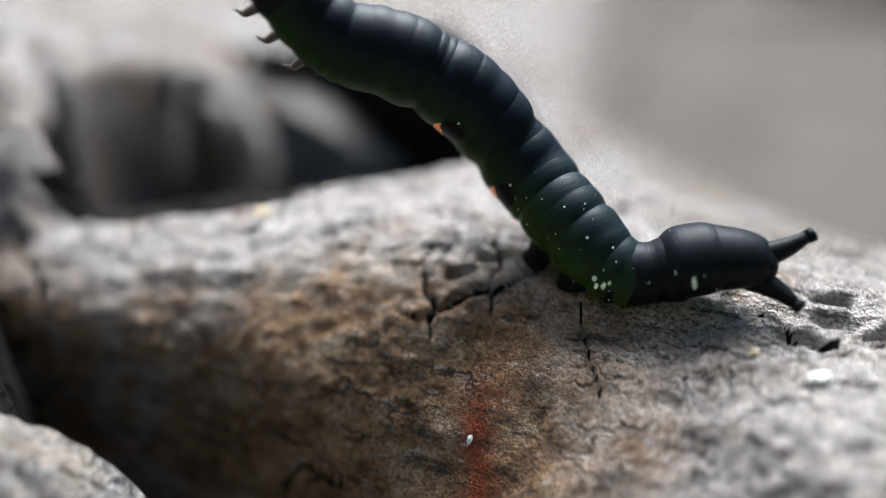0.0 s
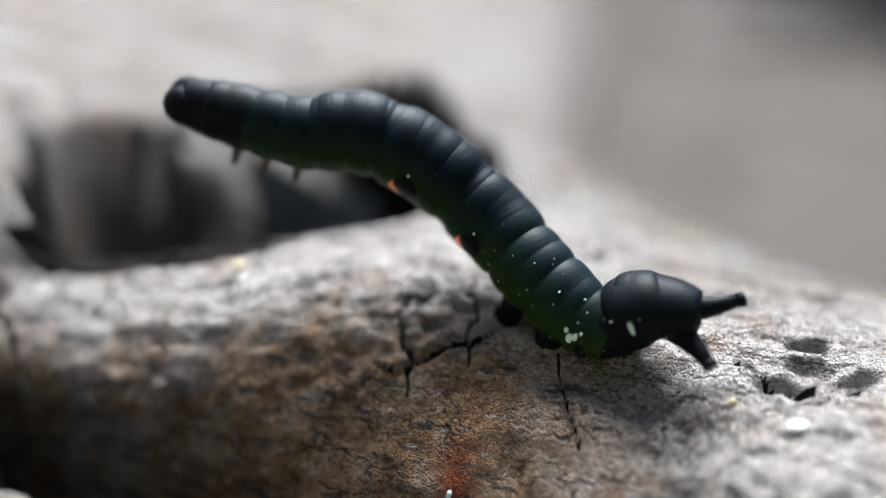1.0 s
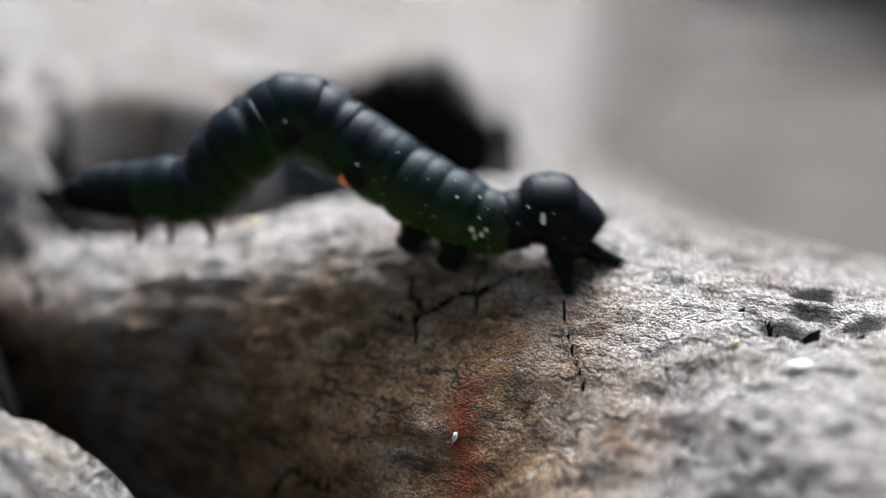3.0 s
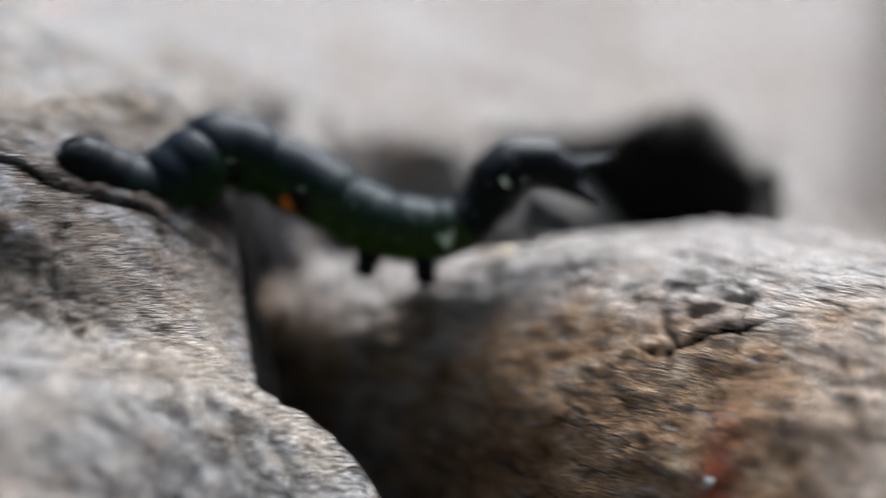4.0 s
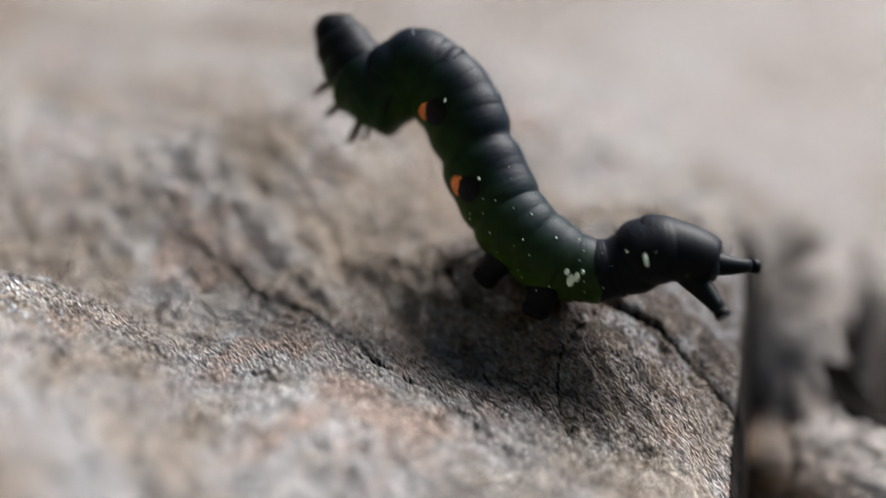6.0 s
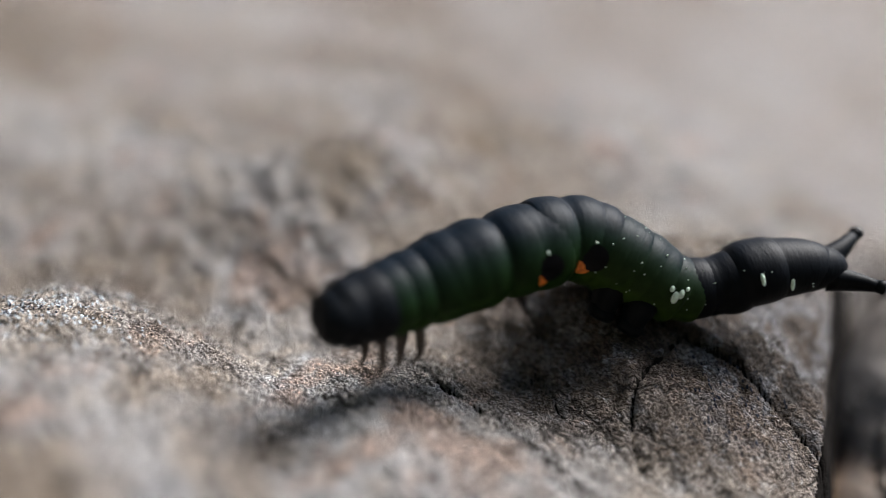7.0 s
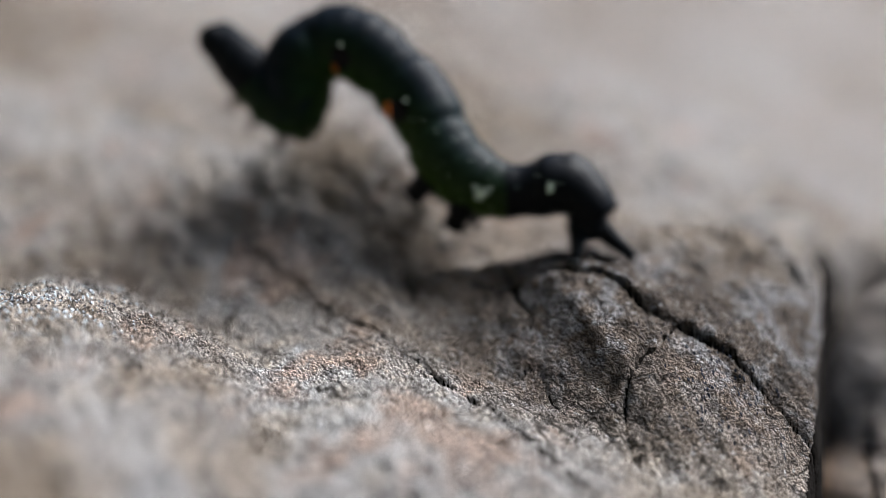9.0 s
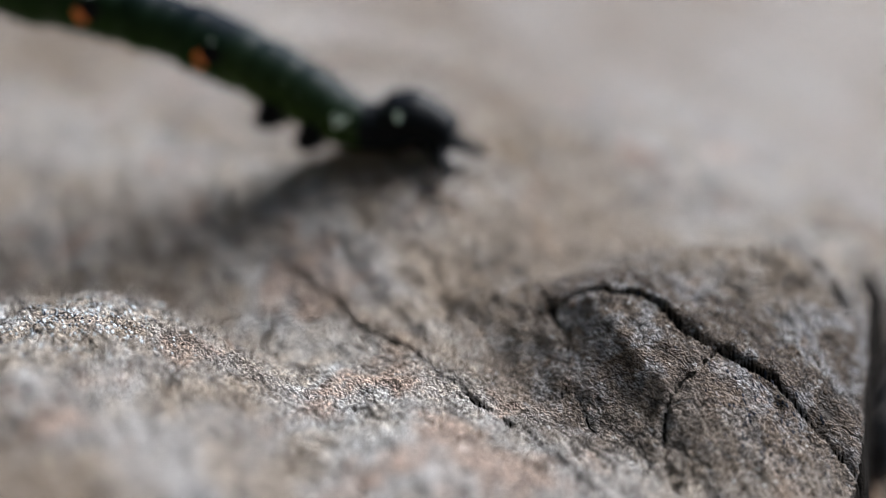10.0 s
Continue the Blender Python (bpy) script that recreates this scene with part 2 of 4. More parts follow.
def fbm(x, y, seed, octaves=4, gain=0.5):
    total, amp = 0.0, 1.0
    for k in range(octaves):
        total = total + amp * vnoise(x * 2 ** k + 17.3 * k, y * 2 ** k - 9.1 * k, seed + k)
        amp *= gain
    return total


def smooth(e0, e1, v):
    t = np.clip((v - e0) / (e1 - e0), 0, 1)
    return t * t * (3 - 2 * t)


def soft_max(a, b, k):
    h = np.clip(0.5 + 0.5 * (a - b) / k, 0, 1)
    return b + (a - b) * h + k * h * (1 - h)


def groove(x, y, points, width, depth, seed, stray=1.0):
    """How far a crack along the polyline cuts down at each (x, y); it wanders and thins to its ends."""
    stray = 1.3 * stray
    x, y = x + stray * fbm(x / 2.8, y / 2.8, seed, 3, 0.42), y + stray * fbm(x / 2.8, y / 2.8, seed + 9, 3, 0.42)
    cut = np.zeros_like(x)
    n = len(points) - 1
    for i in range(n):
        (x0, y0), (x1, y1) = points[i], points[i + 1]
        dx, dy = x1 - x0, y1 - y0
        s = np.clip(((x - x0) * dx + (y - y0) * dy) / (dx * dx + dy * dy), 0, 1)
        d = np.hypot(x - x0 - s * dx, y - y0 - s * dy)
        along = (i + s) / n
        w = width * (0.35 + 0.65 * np.sin(np.pi * np.clip(along, 0.02, 0.98)))
        cut = np.maximum(cut, depth * np.clip(1 - d / w, 0, 1))
    return cut


def pits(x, y, seed):
    """Small irregular holes with steep sides, thickest in patches, and thin torn fibres between them."""
    patch_of = smooth(-0.18, 0.22, fbm(x / 6, y / 4, seed + 5, 2))
    hole = smooth(0.10, 0.30, fbm(x / 1.1, y / 0.55, seed, 2)) * 0.34
    nick = smooth(0.12, 0.26, fbm(x / 0.5, y / 0.36, seed + 2, 2)) * 0.16
    return hole * (0.25 + 0.75 * patch_of) + nick


NEAR = 0.93


# frame of the ridge and the swell: a runs across the grain, b along it
def to_ab(x, y):
    dx, dy = x + 3.0, y + 3.1
    return -0.855 * dx + 0.518 * dy, 0.518 * dx + 0.855 * dy


def lines(*points):
    """A crack drawn in a and b, as places in x and y."""
    return [(-3.0 - 0.855 * a + 0.518 * b, -3.1 + 0.518 * a + 0.855 * b) for a, b in points]


BIG_CRACK = lines((50.4, 3.4), (49.9, 6.3), (48.9, 10.0), (47.6, 12.2), (46.9, 14.8), (45.4, 17.9), (44.0, 21.5), (43.0, 24.0))
SIDE_CRACK = lines((51.6, 4.2), (50.4, 4.6), (49.2, 4.7), (48.3, 5.5), (47.5, 5.1))
BRANCH_CRACK = lines((46.8, 14.2), (46.4, 13.7), (44.9, 11.9), (43.2, 10.9), (41.9, 10.5), (39.5, 10.4))
VALLEY_CRACK = lines((57.5, -16.0), (53.7, -11.5), (50.3, -7.6), (46.8, -3.6), (43.8, -0.2), (42.1, 2.4), (40.6, 4.3), (37.0, 7.5))
FINE_CRACKS = (lines((48.6, 1.2), (46.8, 3.0), (45.0, 5.0), (43.6, 6.6), (42.0, 8.6)), lines((45.8, 5.0), (45.0, 6.8), (43.4, 7.2)),
               lines((49.6, 12.6), (48.9, 12.9), (48.2, 12.5)), lines((48.2, 20.4), (47.3, 21.2), (46.3, 20.8)), lines((50.6, 17.4), (49.6, 18.4), (48.0, 19.0), (47.2, 20.2)),
               lines((46.2, -1.0), (44.6, 1.4), (42.8, 3.6)), lines((45.2, 12.4), (44.6, 13.6), (43.6, 14.8)))


def trunk_cracks(x, y):
    cut = groove(x, y, BIG_CRACK, 0.27, 1.2, 3, 0.4) + groove(x, y, SIDE_CRACK, 0.18, 0.8, 4, 0.6) + groove(x, y, BRANCH_CRACK, 0.17, 0.7, 5, 1.0)
    cut = cut + groove(x, y, VALLEY_CRACK, 0.22, 0.9, 6, 0.8)
    for k, points in enumerate(FINE_CRACKS):
        cut = cut + groove(x, y, points, 0.12, 0.45, 8 + k)
    return cut


def stub_cracks(x, y):
    x, y = 0.5 + (x - 0.5) / CLOSE, -1 + (y + 1) / CLOSE
    cut = np.zeros_like(x)
    for k, (pts, w, d) in enumerate(STUB_CRACKS):
        cut = cut + groove(x, y, pts, 0.75 * w, 0.8 * d, 90 + k)
    return cut


def ground_height(x, y):
    a0, b0 = to_ab(x, y)
    a, b = a0 / NEAR, b0 / NEAR
    r = np.hypot(x + 4, y - 3)
    gx, gy = 0.96 * x + 0.28 * y, -0.28 * x + 0.96 * y
    plane = -24.4 - 0.30 * x - 0.12 * y + 0.0006 * np.clip(r - 90, 0, None) ** 2
    plane = plane + (1.3 + 2.2 * smooth(150, 220, r)) * fbm(gx / 55, gy / 13, 5, 4) * smooth(66, 105, r)
    plane = plane - 1.1 * np.clip(0.645 * (x + 33) + 0.765 * (y - 155) + 4 + 5 * fbm(x / 25, y / 25, 27, 3), 0, 24 + 100 * smooth(0.12, 0.30, x / np.clip(y, 50, None))) * smooth(-90, -30, x) * smooth(84, 96, y)
    base = plane - 6.6 * smooth(70, 47, a0) * smooth(105, 70, r) - 16 * smooth(34, 20, r)
    base = base + 4.5 * smooth(52, 84, a0) * smooth(140, 95, a0) * smooth(46, 30, b0)
    base = base + 3.9 * np.exp(-((a0 - 61) / np.where(a0 < 61, 6.5, 4.5)) ** 2 - ((b0 + 8) / 10.0) ** 2) - 1.0 * np.exp(-((a0 - 54.5) / 2.6) ** 2 - ((b0 - 3) / 6.0) ** 2)
    base = base - 0.36 * np.clip(-b0 - 4, 0, 45) * smooth(160, 75, a0)
    # the swell in front, with its crest falling along the grain
    along = [-60, -29, -25, -21, -17.5, -13.8, -10, -6.7, -1.8, 3, 8, 16]
    crest_a = np.interp(b0, along, [50, 49.2, 49.4, 48.8, 47.5, 46.2, 44.8, 43.5, 42.1, 40.5, 38.5, 34])
    crest_z = np.interp(b0, along, [-12, -15.8, -15.3, -15.8, -17.1, -18.4, -20.4, -21.7, -23.6, -25.9, -29.5, -38])
    past = a0 - crest_a
    front = crest_z - 0.17 * np.clip(-past, 0, None) - 0.30 * np.clip(past, 0, None) - 5.5 * smooth(0.0, 6.5, past) ** 1.3 - 0.10 * np.clip(past - 5, 0, None) ** 2
    front = front - 0.7 * np.exp(-(past / 1.6) ** 2)
    front = front - 14 * smooth(2, 14, b0) * smooth(32, 19, a0) + (0.7 * fbm(gx / 9, gy / 5, 21, 4)) * smooth(-1, -8, past) - 1.5 * np.clip(b0 - 16, 0, None)
    # the valley floor, split along its far side
    along = [-26, -16, -11.5, -7.6, -3.6, -0.2, 2.4, 4.3, 10, 16]
    floor_a = np.interp(b0, along, [62, 57.5, 53.7, 50.3, 46.8, 43.8, 42.1, 40.8, 36, 32])
    floor_z = np.interp(b0, along, [-17.0, -18.2, -19.5, -21, -22.8, -24.8, -25.8, -26.9, -32, -38])
    beyond = a0 - floor_a
    floor = floor_z + 0.25 * np.clip(beyond, -8, 0) + 0.55 * np.clip(beyond, 0, 6) - 2.2 * np.clip(beyond - 6, 0, None) - 0.5 * smooth(-0.6, 0.3, -beyond) - 1.5 * np.clip(b0 - 14, 0, None)
    floor = floor + 0.35 * fbm(gx / 7, gy / 4, 35, 3)
    # cracked ridge beside the hollow stub
    along = [-9, -5, -3.1, -1.5, 1.9, 4.5, 7.9, 11.3, 15, 20.6, 24, 28, 36, 44]
    top_z = np.interp(b0, along, [-26, -21, -18.3, -17.1, -16.5, -16.1, -14.9, -14.2, -13.9, -14.0, -14.8, -16.2, -19.5, -24])
    top_a = np.interp(b0, along, [53.5, 53.2, 53, 52.8, 52.1, 51.6, 51.9, 52.1, 52.3, 52.2, 51.6, 51, 50.5, 50])
    flat = 1 + 0.055 * smooth(2, 8, b0)
    top_a, top_z = top_a * flat, -3.1 + (top_z + 3.1) * flat
    below = np.clip(top_a - a0, 0, None)
    # the big crack parts a flatter slab above from a steeper face below
    along = [3.4, 6.3, 10.0, 12.2, 14.8, 17.9, 21.5, 24.0]
    split_a = np.interp(b0, along, [50.4, 49.9, 48.9, 47.6, 46.9, 45.4, 44.0, 43.0])
    split_z = (top_z - 0.8 * (top_a - split_a)) * smooth(5.0, 1.5, b0) + smooth(1.5, 5.0, b0) * (np.interp(b0, along, [-17.2, -16.5, -16.6, -17.9, -19.0, -20.9, -22.7, -24.0]))
    slab = np.clip((a0 - split_a) / (top_a - split_a), 0, 1)
    ridge = split_z + (top_z - split_z) * slab - 1.0 * np.clip(split_a - a0, 0, None)
    ridge = ridge - 3.2 * np.clip(a0 - top_a - 0.6, 0, None) - 1.5 * np.clip(b0 - 44, 0, None)
    # a rounded lobe stands proud between the cracks, and the slab over the big crack overhangs it
    lobe_b = 6.4 + 0.80 * (49.4 - a0)
    ridge = ridge + 1.3 * np.exp(-((b0 - lobe_b) / np.where(b0 < lobe_b, 1.0, 2.2)) ** 2) * smooth(50.5, 48.5, a0) * smooth(40.5, 44.5, a0)
    ridge = ridge + 0.45 * smooth(-0.1, 0.5, a0 - split_a) * smooth(5.0, 2.2, a0 - split_a) * smooth(3, 8, b0)
    ridge = ridge + 0.7 * fbm(gx / 8, gy / 4.5, 33, 4) * smooth(0.5, 3.0, below) + 0.35 * fbm(gx / 2.6, gy / 1.8, 36, 3)
    z = soft_max(soft_max(soft_max(base, floor, 0.8), front, 0.5), ridge, 0.7)
    gap = 21.4 + 0.45 * (a - 40.7) + 0.8 * np.clip(40.0 - a, 0, None)
    torn = b + 1.2 * fbm(x / 6, y / 6, 51, 3) + 1.0 * fbm(x / 1.8, y / 1.8, 53, 3)
    open_gap = smooth(62.5, 55, a) * smooth(20, 26, a) * smooth(66, 57, b)
    z = z - (3.0 * smooth(gap - 8, gap + 0.5, torn) ** 2 + 22 * smooth(gap - 0.6, gap + 2.2, torn)) * open_gap
    bowl = (np.abs((x + 14.0) / 18.5) ** 2.4 + np.abs((y - 61.5) / 15.5) ** 2.4) ** (1 / 2.4)
    strip = smooth(-45, -37, x) * smooth(75, 62, x) * smooth(66, 56, y) * smooth(8, 15, y)
    right = smooth(8, 14, x) * smooth(75, 62, x) * smooth(72, 64, y) * smooth(8, 15, y)
    under = np.maximum(np.maximum(strip, right) * smooth(gap - 1, gap + 5, b), smooth(1.10, 1.0, bowl))
    z = z - 45 * under
    fade = smooth(140, 60, r)
    z = z + (0.30 * fbm(gx / 2.2, gy / 0.9, 44, 4) + 0.34 * fbm(gx / 0.9, gy / 0.7, 47, 3)) * fade - 0.6 * pits(gx, gy, 141) * fade
    z = z - trunk_cracks(x, y)
    return z


STUB_CRACKS = (
    ([(-3, 40.2), (-1.0, 39.7), (2, 40.6), (5, 41)], 0.38, 1.1),
    ([(-1.4, 43.5), (-1.0, 39.7), (-1.6, 37.8)], 0.28, 0.9),
    ([(-10, 41.5), (-6, 39.5), (-4, 37.2), (-1.5, 34.0), (0.5, 31)], 0.14, 0.5),
    ([(1.2, 46), (2.4, 42.5), (2.6, 39)], 0.25, 0.8),
    ([(7, 39), (8, 36.5), (7.5, 33)], 0.25, 0.7),
    ([(-33, 51), (-31, 48.6), (-29.4, 45.5), (-28, 42)], 0.35, 1.2),
    ([(17, 37), (20, 35.6), (23, 35)], 0.6, 1.0),
    ([(-13, 36), (-9, 35.2), (-5, 33)], 0.3, 0.8),
    ([(10, 45), (14, 44), (20, 43)], 0.25, 0.7),
)


CLOSE = 1.035


def hollow_frame(x, y):
    """Place in the hollow, 1 at its rim; the back wall is notched."""
    ey = (y - 65) / 15.0
    return (x + 15.0) / 18.8, np.where(ey > 0, ey / (1 + 0.22 * np.exp(-((x + 14.5) / 5.0) ** 2)), ey)


def stub_height(x, y):
    x, y = 0.5 + (x - 0.5) / CLOSE, -1 + (y + 1) / CLOSE
    yc = np.interp(x, [-34, -22, 0, 12, 20, 30, 60], [52, 50, 48.5, 44, 38, 33, 25])
    zc = np.interp(x, [-40, -33, -23, -14.7, -6.9, 0.2, 9.4, 17.3, 28, 60], [-31, -29.6, -28.0, -26.4, -25.5, -24.8, -24.9, -25.6, -25.8, -28])
    rad = np.interp(x, [-30, -24, -14, -2, 14, 25], [8, 9, 11.5, 18, 24, 28])
    end = np.clip(-32.0 - x, 0, None) * 1.4
    q = np.hypot(np.minimum(y - yc, 0) + 0.75 * np.clip(y - yc, 0, None), end)
    roll = zc - rad + np.sqrt(np.clip(rad ** 2 - np.minimum(q, rad * 0.96) ** 2, 0, None)) - 4.0 * np.clip(q - rad * 0.96, 0, None)
    gx, gy = 0.98 * x - 0.18 * y, 0.18 * x + 0.98 * y
    roll = roll + 2.4 * fbm(gx / 13, gy / 7, 61, 3) * smooth(5, 13, yc - y)
    # rim of the hollow
    ex, ey = hollow_frame(x, y)
    e = (np.abs(ex) ** 2.4 + np.abs(ey) ** 2.4) ** (1 / 2.4)
    ang = np.degrees(np.arctan2(ey, ex))
    rim = np.interp(ang, [-180, -155, -140, -122, -110, -60, -30, 0, 25, 48, 66, 82, 98, 120, 150, 180],
                    [-20.5, -21, -23.5, -29, -30, -30, -27.5, -26.5, -23.2, -20.0, -21.0, -24.0, -25.5, -27.0, -24.5, -20.5])
    rim = rim + 3.2 * fbm(x / 11, y / 11, 73, 2) * smooth(50, 62, y)
    out = np.clip(e - 1, 0, None) * 18
    ring = rim - 7.0 + np.sqrt(np.clip(49 - np.minimum(out, 6.6) ** 2, 0, None)) - 3 * np.clip(out - 6.6, 0, None)
    z = soft_max(roll, ring + 0.9 * fbm(x / 5, y / 5, 71, 3), 1.2)
    z = z - 40 * smooth(1.03, 0.72, e + 0.16 * fbm(x / 10, y / 10, 77, 2))
    lx, ly = x + 22.5 + 3 * fbm(x / 5, y / 5, 78, 2), y - 74 + 3 * fbm(x / 5, y / 5, 79, 2)
    z = z + 37 * np.exp(-np.abs(lx / 5.6) ** 2.6 - (ly / 8.0) ** 2) * smooth(1.03, 0.72, e)
    z = z + 0.4 * fbm(gx / 3.0, gy / 1.0, 81, 4) + 0.26 * fbm(gx / 0.9, gy / 0.6, 83, 3) - 0.45 * pits(gx, gy, 171)
    for px, py, w in ((21.6, 37.3, 0.9), (20.3, 34.75, 0.7), (19.1, 35.7, 0.6), (23.4, 36.2, 0.8), (22.2, 39.2, 0.7), (0.4, 41.4, 0.5), (2.2, 42.2, 0.5)):
        z = z - 1.3 * np.exp(-((((x - px) / (1.7 * w)) ** 2 + ((y - py) / (0.7 * w)) ** 2) ** 1.5))
    return -1 + CLOSE * (z + 1) - stub_cracks(0.5 + CLOSE * (x - 0.5), -1 + CLOSE * (y + 1))


def sheet(name, xs, ys, height, mat):
    gx, gy = np.meshgrid(xs, ys)
    z = height(gx, gy)
    co = np.stack([gx, gy, z], -1).reshape(-1, 3) * MM
    nx, ny = len(xs), len(ys)
    i = np.arange(nx * ny).reshape(ny, nx)
    quads = np.stack([i[:-1, :-1], i[:-1, 1:], i[1:, 1:], i[1:, :-1]], -1).reshape(-1, 4)
    me = bpy.data.meshes.new(name)
    me.from_pydata(co.tolist(), [], quads.tolist())
    me.polygons.foreach_set("use_smooth", [True] * len(me.polygons))
    me.materials.append(mat)
    return new(name, me)


def graded(lo, fine_lo, fine_hi, hi, step, growth=1.13):
    fine = list(np.arange(fine_lo, fine_hi, step))
    left, right = [], []
    s, v = step, fine[0]
    while v > lo:
        s *= growth
        v -= s
        left.append(v)
    s, v = step, fine[-1]
    while v < hi:
        s *= growth
        v += s
        right.append(v)
    return np.array(left[::-1] + fine + right)


# ---- the wood ----
trunk = sheet("fallen_trunk", graded(-700, -60, -22, 420, 0.14, 1.1), graded(-260, -12, 52, 600, 0.14, 1.1), ground_height, wood_grey)


def shade_cracks(ob, cracks):
    """Paints shade: near-black on the faces that lie deep in a crack."""
    ob.data.materials.append(shade_dark)
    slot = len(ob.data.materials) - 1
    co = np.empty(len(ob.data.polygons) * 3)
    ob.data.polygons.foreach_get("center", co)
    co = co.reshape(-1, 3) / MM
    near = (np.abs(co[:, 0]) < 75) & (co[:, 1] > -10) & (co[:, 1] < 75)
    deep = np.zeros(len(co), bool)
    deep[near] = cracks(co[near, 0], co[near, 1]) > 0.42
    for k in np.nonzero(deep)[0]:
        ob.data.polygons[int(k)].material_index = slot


shade_cracks(trunk, trunk_cracks)
# the gap beside the stub is painted near-black for its shade
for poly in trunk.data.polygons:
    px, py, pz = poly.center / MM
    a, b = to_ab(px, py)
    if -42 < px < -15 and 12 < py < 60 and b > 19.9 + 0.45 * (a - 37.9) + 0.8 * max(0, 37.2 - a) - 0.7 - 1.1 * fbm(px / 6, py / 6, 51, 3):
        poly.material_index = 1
tagged(trunk, "large bleached grey-brown weathered log with cracks and ridges", "log", kind="structure")
stub = sheet("hollow_stub", graded(-45, -30, 30, 59, 0.17, 1.06), graded(12, 18, 56, 90, 0.17, 1.06), stub_height, wood_stub)
stub.data.materials.append(shade_dark)
# shade painted as near-black inside the hollow and on the broken end
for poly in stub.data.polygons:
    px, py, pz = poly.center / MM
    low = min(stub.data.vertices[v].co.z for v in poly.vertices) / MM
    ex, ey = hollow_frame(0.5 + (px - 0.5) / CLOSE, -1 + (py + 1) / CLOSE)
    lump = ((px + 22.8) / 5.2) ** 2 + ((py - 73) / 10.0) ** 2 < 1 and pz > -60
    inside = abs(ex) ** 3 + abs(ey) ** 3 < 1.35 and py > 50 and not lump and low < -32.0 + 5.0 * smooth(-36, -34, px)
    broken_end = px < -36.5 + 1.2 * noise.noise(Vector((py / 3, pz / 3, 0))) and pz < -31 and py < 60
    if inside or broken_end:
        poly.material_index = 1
shade_cracks(stub, stub_cracks)
tagged(stub, "hollow broken branch stub of weathered grey and brown wood", "branch stub", kind="structure")
ground = sheet("ground", np.linspace(-40000, 40000, 41), np.linspace(-40000, 40000, 41), lambda x, y: -140 + 0 * x, soil)


def surround():
    """Tall dark wall added to block sky light from the near side, rough in outline."""
    bm = bmesh.new()
    rings = []
    for k in range(61):
        w = 2 * math.pi * k / 60
        tall = 0.16 + 0.84 * smooth(0.45, -0.15, math.sin(w) - 0.25 * max(0, math.cos(w)))
        ring = []
        for s in range(9):
            d = 760 + 70 * noise.noise(Vector((k % 60 * 0.7, s * 0.9, 3)))
            h = -140 + (s * 175 + 60 * noise.noise(Vector((k % 60 * 0.9, s, 7)))) * tall
            ring.append(bm.verts.new((d * math.cos(w) * MM, d * math.sin(w) * MM, h * MM)))
        rings.append(ring)
    for p, q in zip(rings, rings[1:]):
        for s in range(8):
            bm.faces.new((p[s], p[s + 1], q[s + 1], q[s]))
    me = bpy.data.meshes.new("backdrop")
    bm.to_mesh(me)
    bm.free()
    me.materials.append(blocker_dark)
    return new("backdrop", me)


backdrop = surround()
tagged(backdrop, "added dark wall around the log that blocks near-side sky light", "shrubbery", kind="structure")
tagged(ground, "bare brown earth around the fallen log", "ground", kind="structure")



def fleck(x, y, long, wide, turn, mat, name, label, category):
    """A thin crumbly flake lying on the stub."""
    bm = bmesh.new()
    rows = []
    for q in (0.0, 0.5, 0.85, 1.0):
        ring = []
        for k in range(14):
            w = 2 * math.pi * k / 14
            d = q * (1 + 0.35 * noise.noise(Vector((math.cos(w) * 1.3 + x, math.sin(w) * 1.3 + y, 0))))
            u, v = long * d * math.cos(w), wide * d * math.sin(w)
            px = x + u * math.cos(turn) - v * math.sin(turn)
            py = y + u * math.sin(turn) + v * math.cos(turn)
            ring.append((px, py, 0.16 * (1 - q ** 3) + 0.05 * noise.noise(Vector((px * 4, py * 4, 1)))))
        rows.append(ring)
    flat = [p for ring in rows for p in ring]
    base = stub_height(np.array([p[0] for p in flat]), np.array([p[1] for p in flat]))
    base = base * 0.3 + 0.7 * float(np.mean(base))
    verts = [bm.verts.new((p[0] * MM, p[1] * MM, (z + p[2] + 0.1 - 0.35 * (i >= 42)) * MM)) for i, (p, z) in enumerate(zip(flat, base))]
    for r in range(3):
        for k in range(14):
            bm.faces.new((verts[r * 14 + k], verts[r * 14 + (k + 1) % 14], verts[r * 14 + 14 + (k + 1) % 14], verts[r * 14 + 14 + k]))
    bmesh.ops.remove_doubles(bm, verts=bm.verts, dist=1e-7)
    ob = finish(name, bm, mat, None)
    tagged(ob, label, category)
    return ob


def finish(name, bm, mat, parent, label=""):
    me = bpy.data.meshes.new(name)
    bmesh.ops.recalc_face_normals(bm, faces=bm.faces)
    for f in bm.faces:
        f.smooth = True
    bm.to_mesh(me)
    bm.free()
    me.materials.append(mat)
    ob = new(name, me)
    if parent:
        ob.parent = parent
    if label:
        tagged(ob, label)
    return ob


lichen_white = plain("lichen_white", (0.80, 0.82, 0.80), 0.7, 0.3, 0.3, 2.0, 0.15)
lichen_yellow = plain("lichen_yellow", (0.72, 0.60, 0.38), 0.8, 0.3, 0.3, 2.0, 0.2)
fleck(19.74, 33.89, 0.62, 0.40, 0.3, lichen_white, "lichen_fleck", "bright white lichen fleck on the stub's bleached side", "lichen")
fleck(1.28, 34.60, 0.20, 0.16, 1.0, lichen_white, "lichen_fleck", "tiny white lichen dot on the stub's brown side", "lichen")
fleck(-13.77, 49.49, 0.55, 0.40, 0.2, lichen_yellow, "lichen_fleck", "small yellowish lichen spot on the stub's crest", "lichen")
